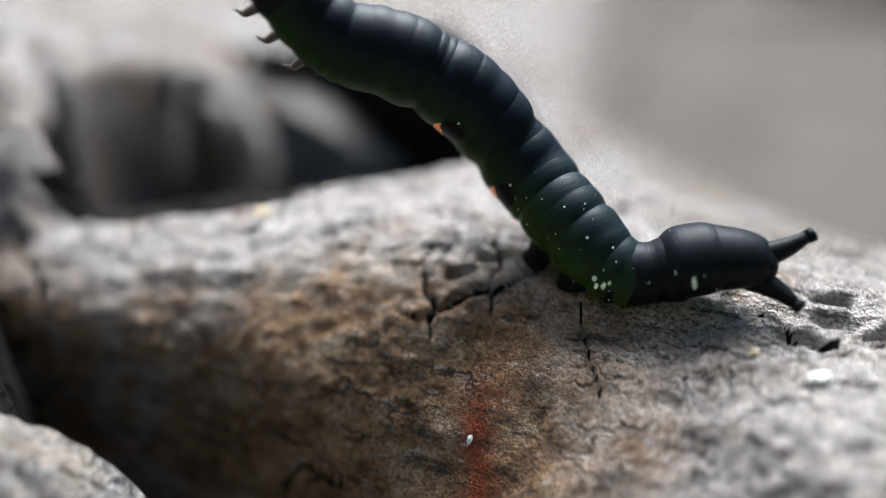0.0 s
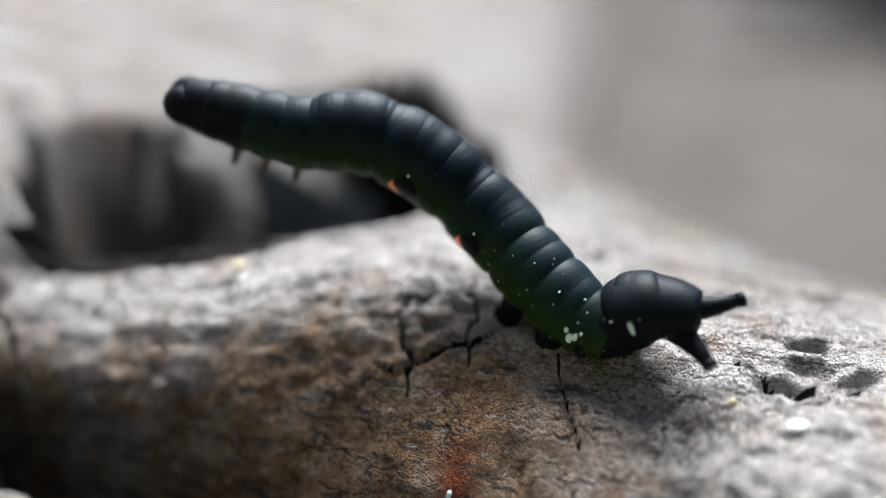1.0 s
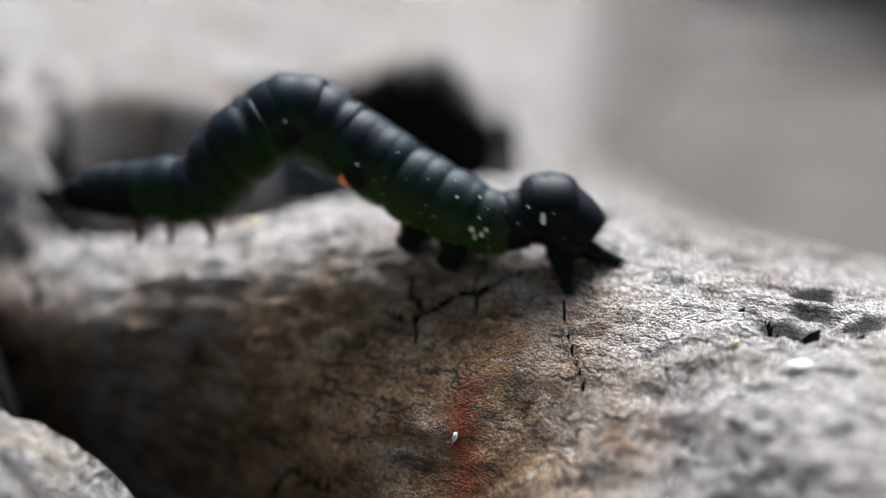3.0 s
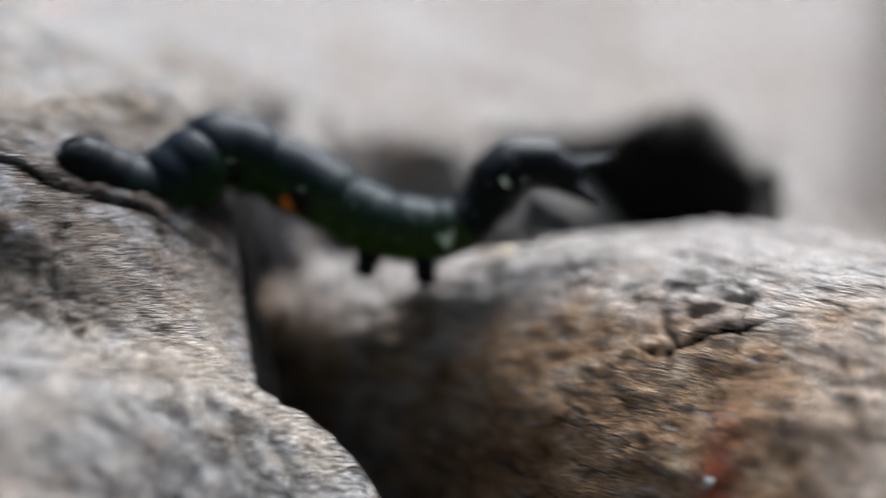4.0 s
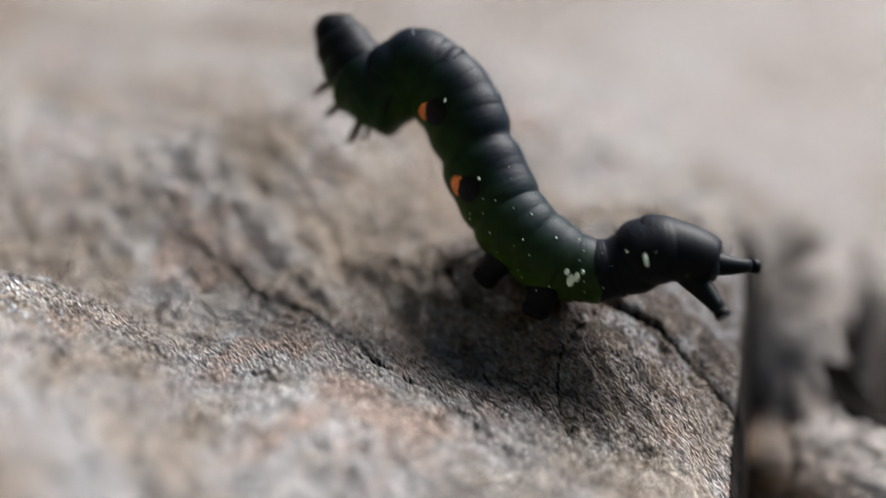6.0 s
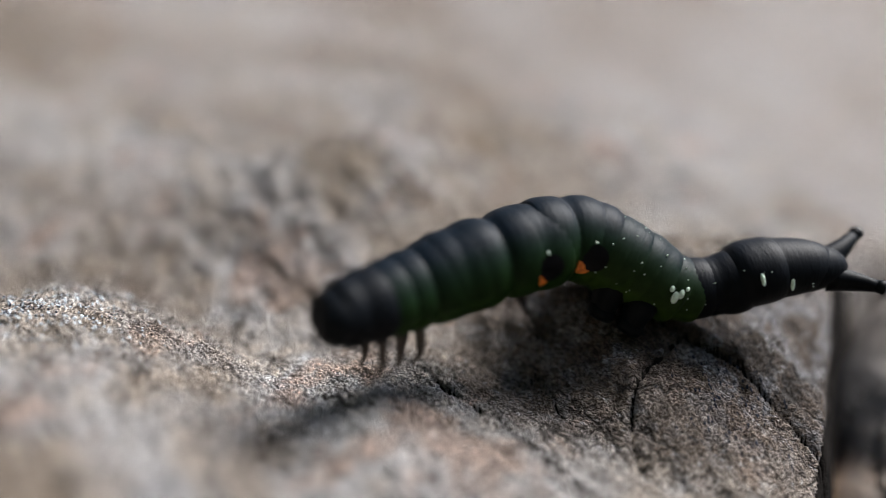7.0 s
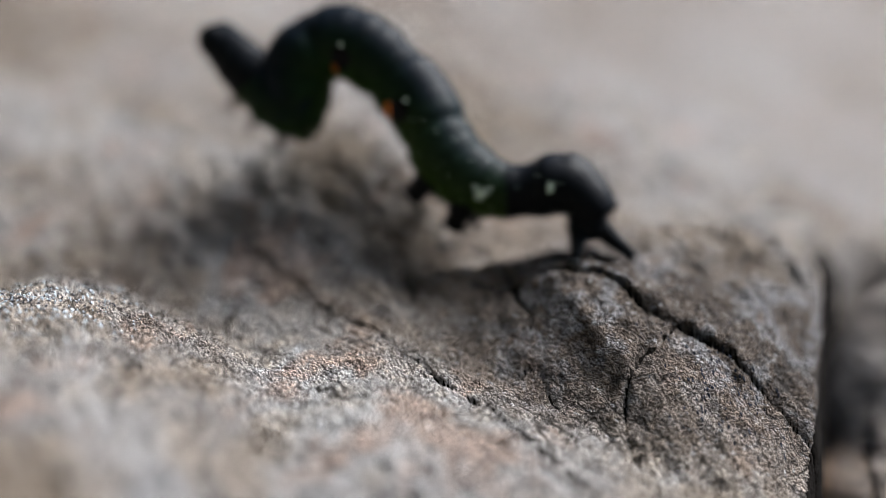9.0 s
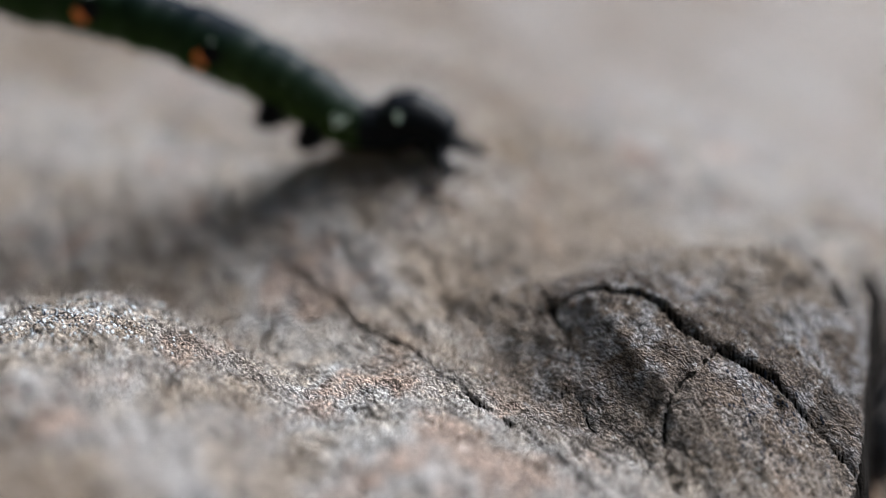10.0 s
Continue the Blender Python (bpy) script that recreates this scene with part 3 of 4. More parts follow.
fleck(16.78, 35.66, 0.30, 0.22, 0.5, lichen_yellow, "lichen_fleck", "small tan lichen spot on the stub's bleached side", "lichen")



def crust(name, spots, mat, label):
    """Many tiny flat-topped flakes grown on the log: spots of (a, b, radius)."""
    n, co, faces = 7, [], []
    for a, b, r in spots:
        (cx, cy), = lines((a, b))
        first = len(co)
        for ring, lift in ((1.0, -0.08), (0.75, 0.03 + 0.2 * r)):
            for k in range(n):
                w = 2 * math.pi * k / n
                d = ring * r * (1 + 0.7 * noise.noise(Vector((cx * 3 + math.cos(w), cy * 3 + math.sin(w), 5))))
                co.append((cx + 1.4 * d * math.cos(w), cy + d * math.sin(w), lift))
        for k in range(n):
            m = (k + 1) % n
            faces.append((first + k, first + m, first + n + m, first + n + k))
        faces.append(tuple(first + n + k for k in range(n)))
    co = np.array(co)
    co[:, 2] += ground_height(co[:, 0], co[:, 1])
    co = (co * MM).tolist()
    me = bpy.data.meshes.new(name)
    me.from_pydata(co, [], faces)
    me.materials.append(mat)
    return tagged(new(name, me), label, "lichen", kind="stuff")


def scatter(rng, count, a, b, spread_a, spread_b, r_lo, r_hi):
    return [(rng.gauss(a, spread_a), rng.gauss(b, spread_b), rng.uniform(r_lo, r_hi)) for _ in range(count)]


grow = random.Random(4)
lichen_blue = plain("lichen_blue_white", (0.60, 0.65, 0.70), 0.8, 0.3, 0.3, 3.0, 0.35)
lichen_dark = plain("lichen_blue_black", (0.025, 0.03, 0.05), 0.7, 0.3, 0.2, 3.0, 0.4)
crust("pale_lichen", scatter(grow, 420, 44.5, -24.0, 2.0, 3.0, 0.03, 0.10), lichen_blue, "crust of blue-white lichen flakes on the swell")
crust("dark_lichen", scatter(grow, 130, 43.6, 16.5, 1.4, 1.8, 0.03, 0.085) + scatter(grow, 80, 50.0, 18.0, 1.6, 3.0, 0.03, 0.10) + scatter(grow, 150, 44.5, -24.0, 2.0, 3.0, 0.03, 0.10),
      lichen_dark, "scattered blue-black lichen dots on the ridge")

# ---- the caterpillar ----
SPINES = []
MARKS = (0, 0.20, 0.29, 0.38, 0.48, 0.62, 0.76, 0.86, 0.96)


def spine(t, *points):
    SPINES.append((t, np.array(points)))


def curve_at(pts, f):
    """Catmull-Rom through the nine marks of the back."""
    marks = np.array(MARKS)
    i = int(np.clip(np.searchsorted(marks, f) - 1, 0, 7))
    u = (f - marks[i]) / (marks[i + 1] - marks[i])

    def slope(k):
        if k == 0:
            return (pts[1] - pts[0]) / (marks[1] - marks[0])
        if k == 8:
            return (pts[8] - pts[7]) / (marks[8] - marks[7])
        return (pts[k + 1] - pts[k - 1]) / (marks[k + 1] - marks[k - 1])

    w = marks[i + 1] - marks[i]
    m0, m1 = slope(i) * w, slope(i + 1) * w
    if u < 0 or u > 1:
        return pts[i] + (pts[i + 1] - pts[i]) * u
    return ((2 * u ** 3 - 3 * u ** 2 + 1) * pts[i] + (u ** 3 - 2 * u ** 2 + u) * m0
            + (-2 * u ** 3 + 3 * u ** 2) * pts[i + 1] + (u ** 3 - u ** 2) * m1)


def poses_along(pts, fs):
    """Poses at the fractions fs (rising, head to tail): x to the tail, z out of the back, carried without twist from the tail."""
    at = [Vector(curve_at(pts, f)) for f in fs]
    ways = [(Vector(curve_at(pts, f + 0.02)) - Vector(curve_at(pts, f - 0.02))).normalized() for f in fs]
    out = [None] * len(fs)
    anchor = 16
    z = Vector((0, 0, 1))
    z0 = (z - ways[anchor] * z.dot(ways[anchor])).normalized()
    for order in (range(anchor, -1, -1), range(anchor, len(fs))):
        z, prev = z0, ways[anchor]
        for k in order:
            z = prev.rotation_difference(ways[k]) @ z
            z = (z - ways[k] * z.dot(ways[k])).normalized()
            prev = ways[k]
            y = z.cross(ways[k])
            m = Matrix((ways[k], y, z)).transposed().to_4x4()
            out[k] = Matrix.Translation(at[k] * MM) @ m
    return out


def lathe(bm, profile, sides=28, squash=1.0, belly=1.0, shift=(0, 0, 0)):
    """A body of rings along x: profile of (x, radius) in mm; belly flattens the under side."""
    rings = []
    for px, pr in profile:
        ring = []
        for k in range(sides):
            w = 2 * math.pi * k / sides
            cy, cz = math.cos(w) * pr * squash, math.sin(w) * pr
            if cz < 0:
                cz *= belly
            ring.append(bm.verts.new(((px + shift[0]) * MM, (cy + shift[1]) * MM, (cz + shift[2]) * MM)))
        rings.append(ring)
    for r0, r1 in zip(rings, rings[1:]):
        for k in range(sides):
            bm.faces.new((r0[k], r0[(k + 1) % sides], r1[(k + 1) % sides], r1[k]))
    bm.faces.new(rings[0][::-1])
    bm.faces.new(rings[-1])


def spike(bm, start, end, r0, r1, sides=8, bow=(0, 0, 0), steps=5):
    a, b, bow = Vector(start), Vector(end), Vector(bow)
    way = (b - a).normalized()
    side = way.orthogonal().normalized()
    other = way.cross(side)
    rings = []
    for s in range(steps + 1):
        u = s / steps
        c = a.lerp(b, u) + bow * math.sin(math.pi * u)
        r = r0 + (r1 - r0) * u
        rings.append([bm.verts.new((c + side * r * math.cos(2 * math.pi * k / sides) + other * r * math.sin(2 * math.pi * k / sides)) * MM) for k in range(sides)])
    for p, q in zip(rings, rings[1:]):
        for k in range(sides):
            bm.faces.new((p[k], p[(k + 1) % sides], q[(k + 1) % sides], q[k]))
    bm.faces.new(rings[0][::-1])
    bm.faces.new(rings[-1])


def barrel(half, r0, r1, bulge=0.22):
    """Profile of a body ring, rounded in at both ends."""
    pts = []
    for k in range(19):
        u = -1 + 2 * k / 18
        pts.append((u * half, (r0 + (r1 - r0) * (u + 1) / 2) * (1 - bulge * abs(u) ** 3.2)))
    return pts


LENGTH = 46.0
# fraction of the length, radius, skin of each body ring, head to tail
RINGS = [
    (0.060, 2.02, skin_black), (0.100, 2.12, skin_black), (0.145, 2.22, skin_green), (0.190, 2.34, skin_green),
    (0.232, 2.50, skin_green), (0.270, 2.66, skin_green), (0.308, 2.72, skin_green), (0.346, 2.72, skin_green),
    (0.384, 2.70, skin_green), (0.425, 2.68, skin_green), (0.462, 2.66, skin_green), (0.500, 2.64, skin_green),
    (0.535, 2.60, skin_speck), (0.575, 2.58, skin_speck), (0.615, 2.56, skin_speck), (0.655, 2.50, skin_speck),
    (0.695, 2.38, skin_speck), (0.735, 2.14, skin_speck), (0.770, 1.84, skin_black), (0.804, 1.95, skin_black),
    (0.838, 2.24, skin_black), (0.872, 1.86, skin_black),
]
# where the skin folds in between segments: fraction of the length, depth of the fold
FOLDS = ((0.080, 0.07), (0.123, 0.08), (0.168, 0.08), (0.212, 0.10), (0.268, 0.04), (0.327, 0.13), (0.385, 0.03), (0.443, 0.13), (0.500, 0.03),
         (0.555, 0.13), (0.595, 0.04), (0.635, 0.12), (0.675, 0.04), (0.715, 0.11), (0.752, 0.06), (0.795, 0.08))


def girth(f):
    """Thickness of the body at a fraction of its length, between the folds."""
    return 1.02 - sum(0.95 * d * math.exp(-abs((f - c) / 0.0115) ** 1.5) for c, d in FOLDS)


FS = [0.020] + [r[0] for r in RINGS] + [0.930]

caterpillar = new("caterpillar")
tagged(caterpillar, "dark green looper caterpillar with orange eyespots, crawling on the weathered log", "caterpillar")


def add_patch(bm, r, side, up_deg, cx, rx, rz, lift):
    """A thin domed oval lying on the skin of a ring of radius r (mm), up_deg above its flank."""
    w = radians(up_deg)
    out = Vector((0, side * math.cos(w) * 0.97, math.sin(w)))
    tang = Vector((1, 0, 0))
    up = tang.cross(out).normalized() * side
    c = out * r
    rows = []
    n = 20 if rx > 0.3 else 10
    for s in range(4):
        q = s / 3
        ring = []
        for k in range(n):
            t = 2 * math.pi * k / n
            px, pz = cx + rx * q * math.cos(t), rz * q * math.sin(t)
            ring.append(bm.verts.new((c + tang * px + up * pz + out * (lift - pz * pz / (2 * r) - 0.06 * q * q)) * MM))
        rows.append(ring)
    for p, m in zip(rows, rows[1:]):
        for k in range(n):
            bm.faces.new((p[k], p[(k + 1) % n], m[(k + 1) % n], m[k]))
    bmesh.ops.remove_doubles(bm, verts=bm.verts, dist=1e-7)


def patch(name, parent, r, side, up_deg, cx, rx, rz, lift, mat, label):
    bm = bmesh.new()
    add_patch(bm, r, side, up_deg, cx, rx, rz, lift)
    return finish(name, bm, mat, parent, label)


def eyespot(parent, r, side):
    patch("eyespot", parent, r, side, -19, -0.50, 0.60, 0.66, 0.10, spot_orange, "orange crescent of the eyespot")
    patch("pupil", parent, r, side, -6, 0.08, 0.80, 0.84, 0.15, spot_black, "black centre of the eyespot")
    patch("glint", parent, r, side, 14, -0.1, 0.09, 0.10, 0.12, mark_white, "small white dot over the eyespot")


def speckles(parent, r, half, count, rng):
    bm = bmesh.new()
    for k in range(count):
        s = rng.choice((-1, 1))
        d = rng.uniform(0.025, 0.055)
        add_patch(bm, r, s, rng.uniform(-40, 78), rng.uniform(-0.8, 0.8) * half, d, d * rng.uniform(0.8, 1.6), 0.05)
    finish("speckles", bm, mark_white, parent, "scattered tiny pale dots")


def build_caterpillar():
    parts = []
    rng = random.Random(11)
    # head: two rounded lobes, face, mouthparts
    bm = bmesh.new()
    for s in (-1, 1):
        lathe(bm, [(-1.35, 0.12), (-1.2, 0.6), (-0.85, 1.05), (-0.2, 1.32), (0.4, 1.3), (1.0, 1.0)], 20, 0.9, 1.0, (0, s * 0.48, 0.1))
    lathe(bm, [(-1.3, 0.25), (-0.9, 0.6), (0, 0.8)], 14, 1.1, 1.0, (0, 0, -0.55))
    head = finish("head", bm, skin_black, caterpillar, "small dark blue-black head capsule")
    bm = bmesh.new()
    for s in (-1, 1):
        spike(bm, (-1.1, s * 0.45, -0.8), (-1.5, s * 0.5, -1.25), 0.14, 0.05)
    finish("mouthparts", bm, leg_brown, head)
    parts.append(head)
    for k, (f, r, mat) in enumerate(RINGS):
        f_next = RINGS[k + 1][0] if k + 1 < len(RINGS) else 0.930
        f_prev = RINGS[k - 1][0] if k else 0.02
        half = (f_next - f_prev) * LENGTH * 0.5 * (1.12 if k >= 19 else 1.0)
        r_prev = RINGS[k - 1][1] if k else 1.2
        r_next = RINGS[k + 1][1] if k + 1 < len(RINGS) else 1.3
        bm = bmesh.new()
        shape = barrel(half, (r + r_prev) / 2, (r + r_next) / 2, 0.24 if k >= 19 else 0.10)
        lathe(bm, [(px, pr * girth(f + px / LENGTH)) for px, pr in shape], 32, 1.08 if k >= 20 else 0.97, 0.94, (0, 0, 0.3 if k >= 20 else 0))
        seg = finish("segment", bm, mat, caterpillar)
        parts.append(seg)
        if k in (1, 2, 3):
            for s in (-1, 1):
                bm = bmesh.new()
                spike(bm, (0, s * 0.9, -r * 0.75), (-0.2, s * 1.0, -r - 0.9), 0.36, 0.22)
                spike(bm, (-0.2, s * 1.0, -r - 0.8), (-0.75, s * 0.8, -r - 1.55), 0.22, 0.06, bow=(0.15, 0, 0))
                finish("leg", bm, leg_brown, seg, "short jointed true leg with a hooked claw")
        if k in (14, 16):
            for s in (-1, 1):
                bm = bmesh.new()
                spike(bm, (0, s * 0.9, -r * 0.55), (0.1, s * 1.25, -r - 0.55), 1.15, 0.72, 14)
                lathe(bm, [(-0.85, 0.25), (-0.6, 0.62), (0, 0.74), (0.6, 0.62), (0.85, 0.25)], 14, 1.0, 0.7, (0.1, s * 1.3, -r - 0.6))
                finish("proleg", bm, skin_black, seg, "stubby dark gripping proleg")
        if k in (8, 11):
            for s in (-1, 1):
                eyespot(seg, r, s)
        if 12 <= k <= 18:
            speckles(seg, r, half, 11 if k > 13 else 6, rng)
        if k >= 20:
            speckles(seg, r + 0.16, half, 8, rng)
        if k in (17, 18, 20, 21):
            for s in (-1, 1):
                bm = bmesh.new()
                if k == 17:
                    for j, (cx, rx, rz, el) in enumerate(((-0.52, 0.15, 0.20, 9), (-0.2, 0.22, 0.40, -3), (0.10, 0.17, 0.30, 5), (0.36, 0.10, 0.14, 15))):
                        add_patch(bm, r * 1.02, s, el, cx, rx, rz, 0.07)
                elif k == 18:
                    add_patch(bm, r * 1.02, s, -12, 0.2, 0.16, 0.14, 0.07)
                    add_patch(bm, r * 1.02, s, 70, 0.0, 0.30, 0.34, 0.06)
                else:
                    add_patch(bm, r + 0.22, s, 14 if k == 20 else -4, -0.4, 0.13, 0.40, 0.08)
                finish("marking", bm, mark_white, seg, "pale greenish white skin marking")
    bm = bmesh.new()
    lathe(bm, [(-2.5, 1.4), (-2.0, 1.62), (-1.4, 1.56), (-0.8, 1.40), (-0.3, 1.22), (0.1, 1.02), (0.45, 0.78), (0.7, 0.45), (0.8, 0.05)], 28, 1.08, 0.95, (0, 0, 0.2))
    tail = finish("tail", bm, skin_black, caterpillar)
    for s in (-1, 1):
        bm = bmesh.new()
        lean = 0.75 * s
        spike(bm, (-0.5, s * 0.5, lean * 0.5), (2.0, s * 1.62, lean * 1.6 + 0.5), 0.84, 0.36, 14, (0.1, -s * 0.15, 0))
        spike(bm, (1.92, s * 1.58, lean * 1.55 + 0.49), (2.3, s * 1.78, lean * 1.75 + 0.54), 0.40, 0.44, 14, steps=2)
        clasper = finish("clasper", bm, skin_black, tail, "raised stiff black rear clasper with a blunt tip")
        bm = bmesh.new()
        spike(bm, (2.28, s * 1.77, lean * 1.74 + 0.54), (2.36, s * 1.81, lean * 1.78 + 0.55), 0.36, 0.30, 12, steps=2)
        finish("clasper_tip", bm, clasper_grey, clasper, "pale grey tip of the clasper")
    parts.append(tail)
    return parts


spine(0.0, (-12.4, 46.4, -7.7), (-7.5, 46.1, -13.4), (-3.6, 46.7, -14.8), (0.5, 46.7, -17.2), (4.1, 45.9, -21.2), (7.0, 43.0, -23.5), (10.3, 40.5, -25.3), (15.0, 40.3, -24.2), (18.9, 39.4, -24.2))
spine(0.5, (-2.7, 42.8, -6.6), (-1.6, 44.4, -11.9), (-0.8, 45.4, -13.8), (0.4, 46.1, -16.2), (3.2, 45.8, -20.8), (6.2, 43.3, -23.3), (10.3, 41.1, -25.2), (13.0, 41.1, -24.1), (16.4, 40.1, -24.6))
spine(1.0, (-16.5, 49.6, -15.2), (-8.0, 48.5, -16.9), (-4.7, 48.5, -16.8), (-0.9, 47.9, -18.2), (3.3, 46.1, -21.2), (6.7, 42.9, -23.8), (10.0, 40.2, -25.3), (12.7, 39.8, -23.9), (15.3, 38.4, -24.1))
spine(1.5, (-14.6, 36.5, -20.1), (-8.8, 40.0, -20.1), (-4.9, 42.2, -19.4), (-0.6, 43.8, -19.3), (3.1, 44.4, -21.8), (6.8, 42.0, -24.2), (10.0, 40.0, -25.2), (14.1, 39.6, -24.5), (17.4, 38.7, -24.3))
spine(1.8, (-10.9, 33.2, -21.3), (-4.3, 38.4, -19.9), (-1.8, 40.7, -19.5), (0.6, 42.6, -19.9), (3.4, 43.6, -22.1), (7.5, 41.6, -24.3), (10.8, 40.3, -24.9), (16.5, 40.1, -24.5), (20.4, 38.7, -25.8))
spine(2.0, (-7.1, 33.8, -19.9), (-3.7, 37.7, -20.8), (-1.5, 40.0, -20.5), (1.0, 41.8, -20.8), (4.1, 43.2, -22.3), (7.5, 41.4, -24.2), (11.1, 39.8, -25.5), (16.1, 39.5, -25.2), (20.6, 37.8, -27.0))
spine(2.2, (-15.2, 36.9, -17.4), (-10.0, 39.4, -19.3), (-6.1, 40.7, -19.6), (-1.8, 42.1, -20.1), (2.7, 42.9, -21.8), (6.4, 41.6, -23.6), (11.2, 40.2, -25.7), (16.4, 40.0, -25.8), (20.5, 39.0, -27.3))
spine(2.7, (-25.7, 46.9, -25.2), (-15.4, 46.7, -22.3), (-10.8, 46.6, -21.0), (-6.3, 45.9, -20.7), (-1.2, 44.4, -21.7), (3.8, 42.2, -24.0), (8.6, 40.2, -25.5), (13.0, 39.9, -24.7), (16.4, 38.3, -26.0))
spine(3.3, (-24.0, 43.0, -22.2), (-17.1, 44.0, -23.3), (-18.1, 46.1, -19.7), (-17.0, 48.4, -16.2), (-12.5, 48.0, -18.7), (-8.8, 47.2, -21.5), (-5.3, 47.2, -22.5), (-0.8, 48.0, -22.3), (0.5, 46.3, -26.3))
spine(3.5, (-24.4, 39.4, -21.8), (-19.3, 40.8, -22.1), (-22.9, 41.8, -19.9), (-23.5, 44.0, -16.4), (-18.4, 44.4, -18.0), (-15.3, 44.2, -21.4), (-12.1, 45.1, -22.9), (-6.3, 46.9, -22.1), (-2.1, 46.9, -24.8))
spine(3.8, (-34.8, 39.0, -17.5), (-31.1, 40.9, -19.8), (-31.1, 43.0, -18.0), (-28.4, 45.4, -16.2), (-23.6, 46.0, -19.4), (-18.6, 46.0, -22.1), (-13.9, 46.8, -23.1), (-9.0, 49.0, -20.5), (-5.2, 49.5, -21.5))
spine(4.0, (-37.9, 35.0, -17.1), (-35.0, 38.1, -20.4), (-33.3, 40.6, -19.3), (-32.1, 42.9, -18.7), (-27.9, 45.1, -21.2), (-21.9, 45.7, -24.4), (-16.5, 47.3, -24.6), (-12.9, 50.0, -21.1), (-7.5, 51.2, -22.3))
spine(4.5, (-40.6, 35.8, -12.5), (-37.9, 38.1, -15.8), (-35.3, 40.0, -16.8), (-32.7, 42.0, -17.6), (-28.7, 43.8, -20.8), (-24.6, 44.7, -23.4), (-20.5, 46.5, -23.1), (-16.0, 49.0, -22.1), (-14.8, 47.8, -26.2))
spine(5.0, (-46.0, 31.0, -9.9), (-42.5, 33.9, -11.9), (-40.4, 35.8, -12.4), (-37.9, 37.2, -14.8), (-35.5, 38.6, -17.6), (-32.0, 39.4, -21.1), (-28.9, 40.7, -23.4), (-26.3, 42.6, -22.4), (-23.4, 43.6, -24.8))
spine(5.5, (-46.1, 24.4, -10.4), (-44.8, 26.8, -10.5), (-46.7, 27.1, -6.7), (-45.4, 29.5, -5.5), (-43.5, 30.4, -9.4), (-40.8, 30.6, -13.2), (-37.5, 31.8, -16.0), (-33.6, 35.5, -15.4), (-30.9, 37.2, -16.4))
spine(6.0, (-50.8, 23.0, -1.8), (-47.2, 24.2, -6.1), (-45.5, 26.1, -4.7), (-43.3, 27.5, -6.8), (-41.0, 28.0, -11.0), (-38.1, 28.7, -14.7), (-34.7, 31.1, -16.5), (-31.7, 34.1, -15.4), (-29.3, 35.7, -16.9))
spine(6.2, (-55.0, 14.6, -5.9), (-49.7, 19.3, -8.1), (-47.5, 21.8, -7.0), (-44.5, 25.1, -7.3), (-41.2, 27.4, -11.2), (-38.3, 28.6, -14.4), (-34.7, 31.2, -16.2), (-32.1, 34.1, -14.7), (-29.6, 36.0, -15.6))
spine(6.7, (-49.6, 14.4, -12.7), (-46.6, 19.2, -12.1), (-44.8, 22.2, -11.8), (-42.7, 25.5, -11.8), (-40.6, 28.3, -12.9), (-38.3, 30.3, -14.5), (-35.5, 33.0, -16.1), (-32.8, 36.8, -15.1), (-30.2, 40.1, -15.0))
spine(7.3, (-33.9, 9.6, -17.1), (-36.7, 15.1, -16.3), (-37.5, 19.1, -15.0), (-38.1, 23.3, -13.5), (-38.7, 27.4, -13.2), (-37.5, 30.3, -14.3), (-35.9, 33.5, -16.2), (-33.6, 38.8, -15.4), (-31.2, 44.0, -15.2))
spine(7.5, (-42.8, 11.7, -12.3), (-42.9, 16.1, -12.9), (-41.8, 19.9, -12.9), (-40.8, 23.7, -13.2), (-39.7, 27.5, -13.8), (-37.6, 30.6, -14.9), (-35.3, 33.6, -16.3), (-32.7, 38.5, -14.7), (-30.2, 42.7, -14.7))
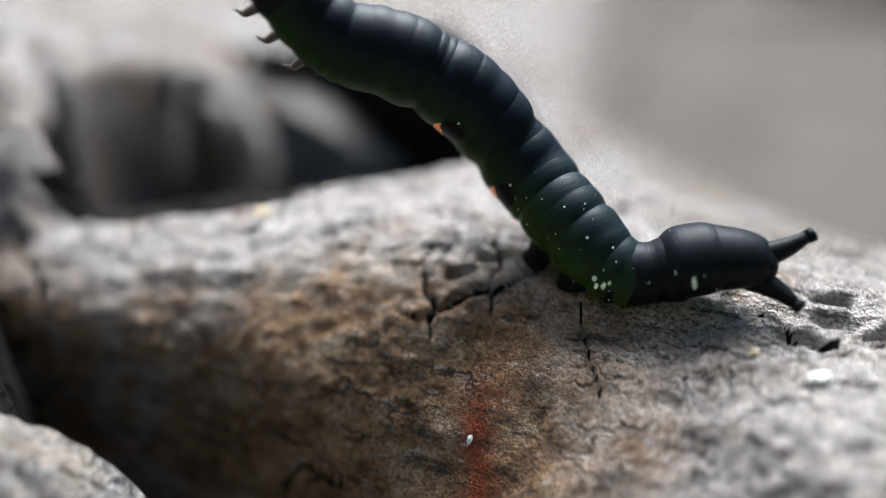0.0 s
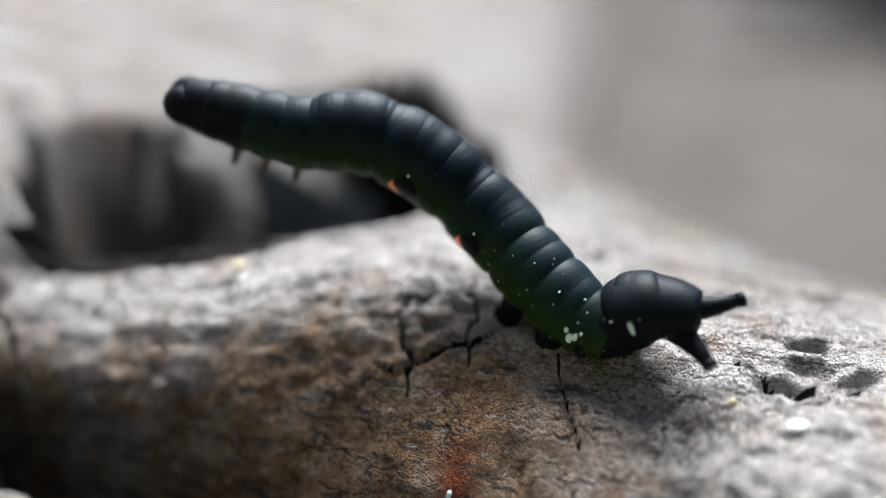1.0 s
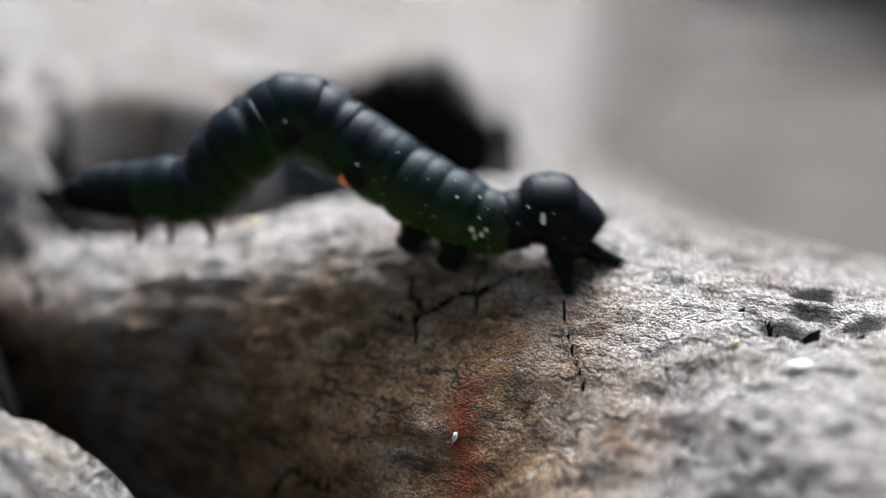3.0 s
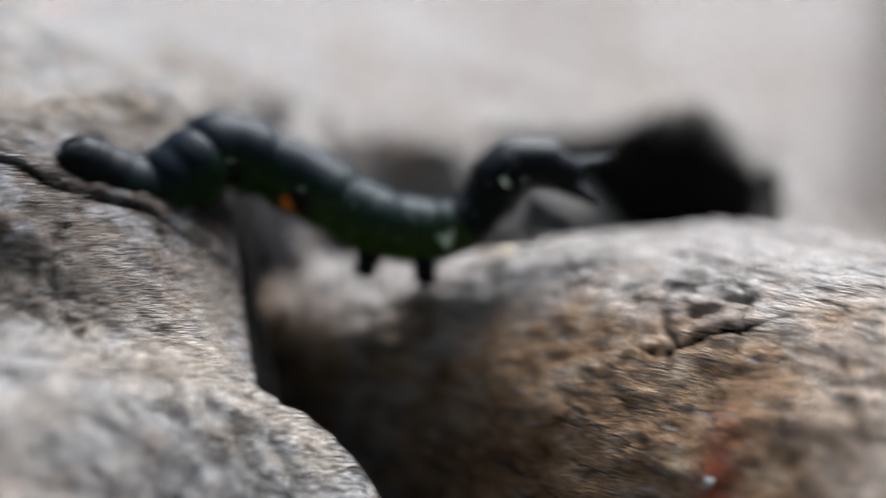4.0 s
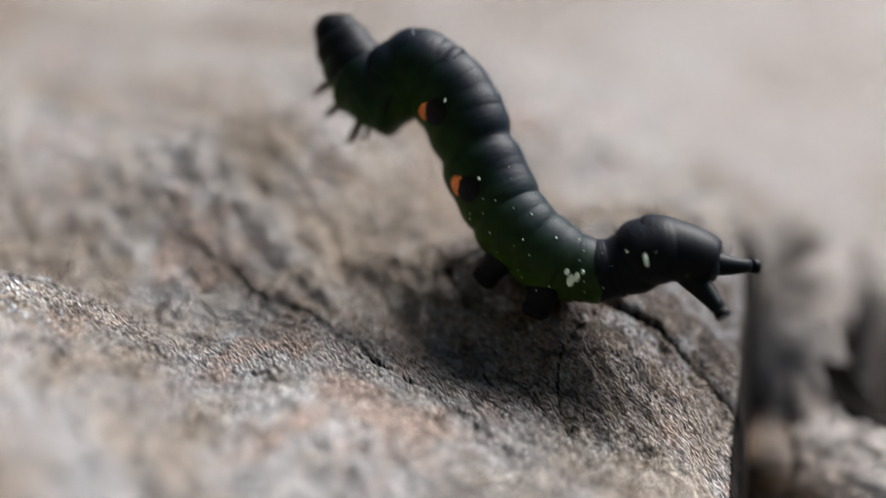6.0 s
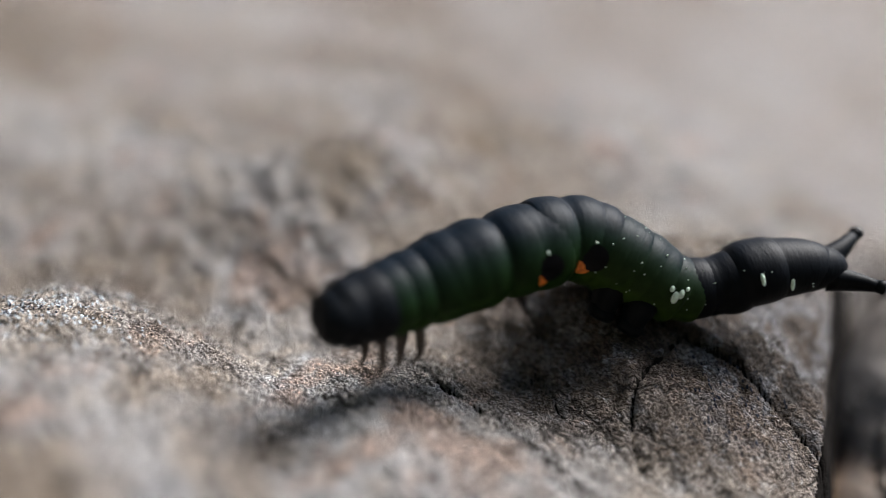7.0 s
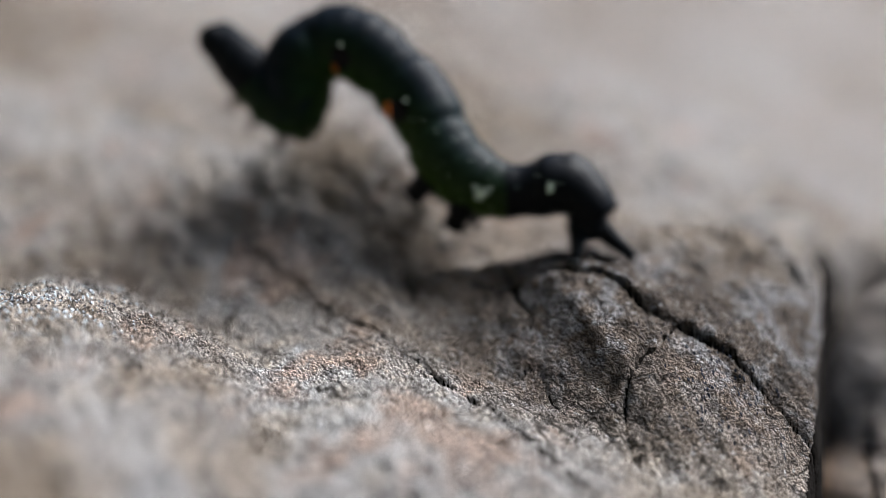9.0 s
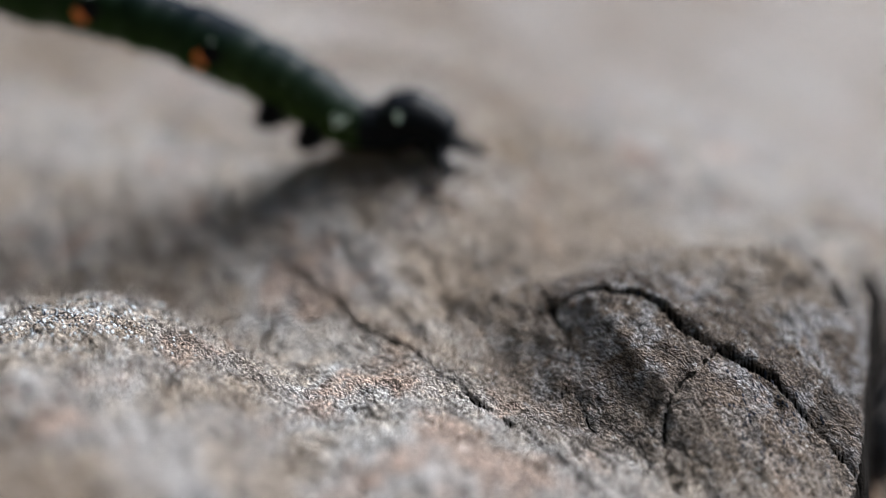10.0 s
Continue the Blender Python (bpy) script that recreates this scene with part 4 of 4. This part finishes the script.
spine(8.0, (-53.9, 6.6, -8.7), (-49.2, 13.5, -9.4), (-47.0, 17.1, -9.0), (-44.7, 20.3, -9.8), (-41.7, 24.2, -11.9), (-38.6, 27.8, -14.2), (-35.6, 31.7, -15.5), (-33.6, 35.6, -13.7), (-31.3, 38.8, -14.3))
spine(8.5, (-54.9, 12.6, -3.8), (-50.4, 16.4, -6.8), (-48.1, 18.7, -7.7), (-45.9, 21.1, -8.4), (-42.6, 24.3, -10.7), (-38.9, 27.9, -13.7), (-35.6, 31.7, -15.3), (-33.8, 34.8, -13.3), (-31.8, 37.3, -13.3))
spine(9.0, (-63.5, 14.0, -0.7), (-58.6, 18.1, -6.0), (-58.4, 19.1, -2.8), (-56.6, 21.9, -1.7), (-53.2, 25.0, -5.3), (-49.9, 26.1, -9.8), (-46.8, 28.2, -11.6), (-43.7, 31.6, -11.6), (-41.6, 31.8, -15.1))
spine(9.2, (-64.4, 12.6, -0.6), (-60.6, 15.3, -5.1), (-60.3, 16.7, -1.1), (-59.1, 18.4, -0.0), (-56.7, 20.3, -3.2), (-54.3, 21.2, -7.1), (-52.0, 23.0, -9.0), (-49.0, 26.6, -10.5), (-46.9, 28.4, -12.4))
spine(9.5, (-69.4, 9.7, 0.9), (-66.2, 12.6, -1.3), (-66.2, 13.3, 2.0), (-64.1, 15.6, 1.1), (-61.8, 17.2, -1.8), (-58.9, 19.4, -5.5), (-55.6, 22.2, -8.7), (-53.1, 26.0, -8.0), (-50.9, 28.0, -9.8))
spine(10.0, (-80.3, -10.6, 10.1), (-76.2, -4.1, 6.2), (-74.0, -0.1, 4.4), (-71.2, 4.7, 3.2), (-67.0, 11.6, 0.1), (-63.3, 16.5, -3.0), (-59.8, 20.8, -6.2), (-57.5, 24.5, -6.0), (-55.7, 26.4, -8.5))
PARTS = build_caterpillar()


def motions():
    keyed = [(t, poses_along(pts, FS)) for t, pts in SPINES]
    for k, ob in enumerate(PARTS):
        walk(ob, [(t, poses[k]) for t, poses in keyed])


motions()
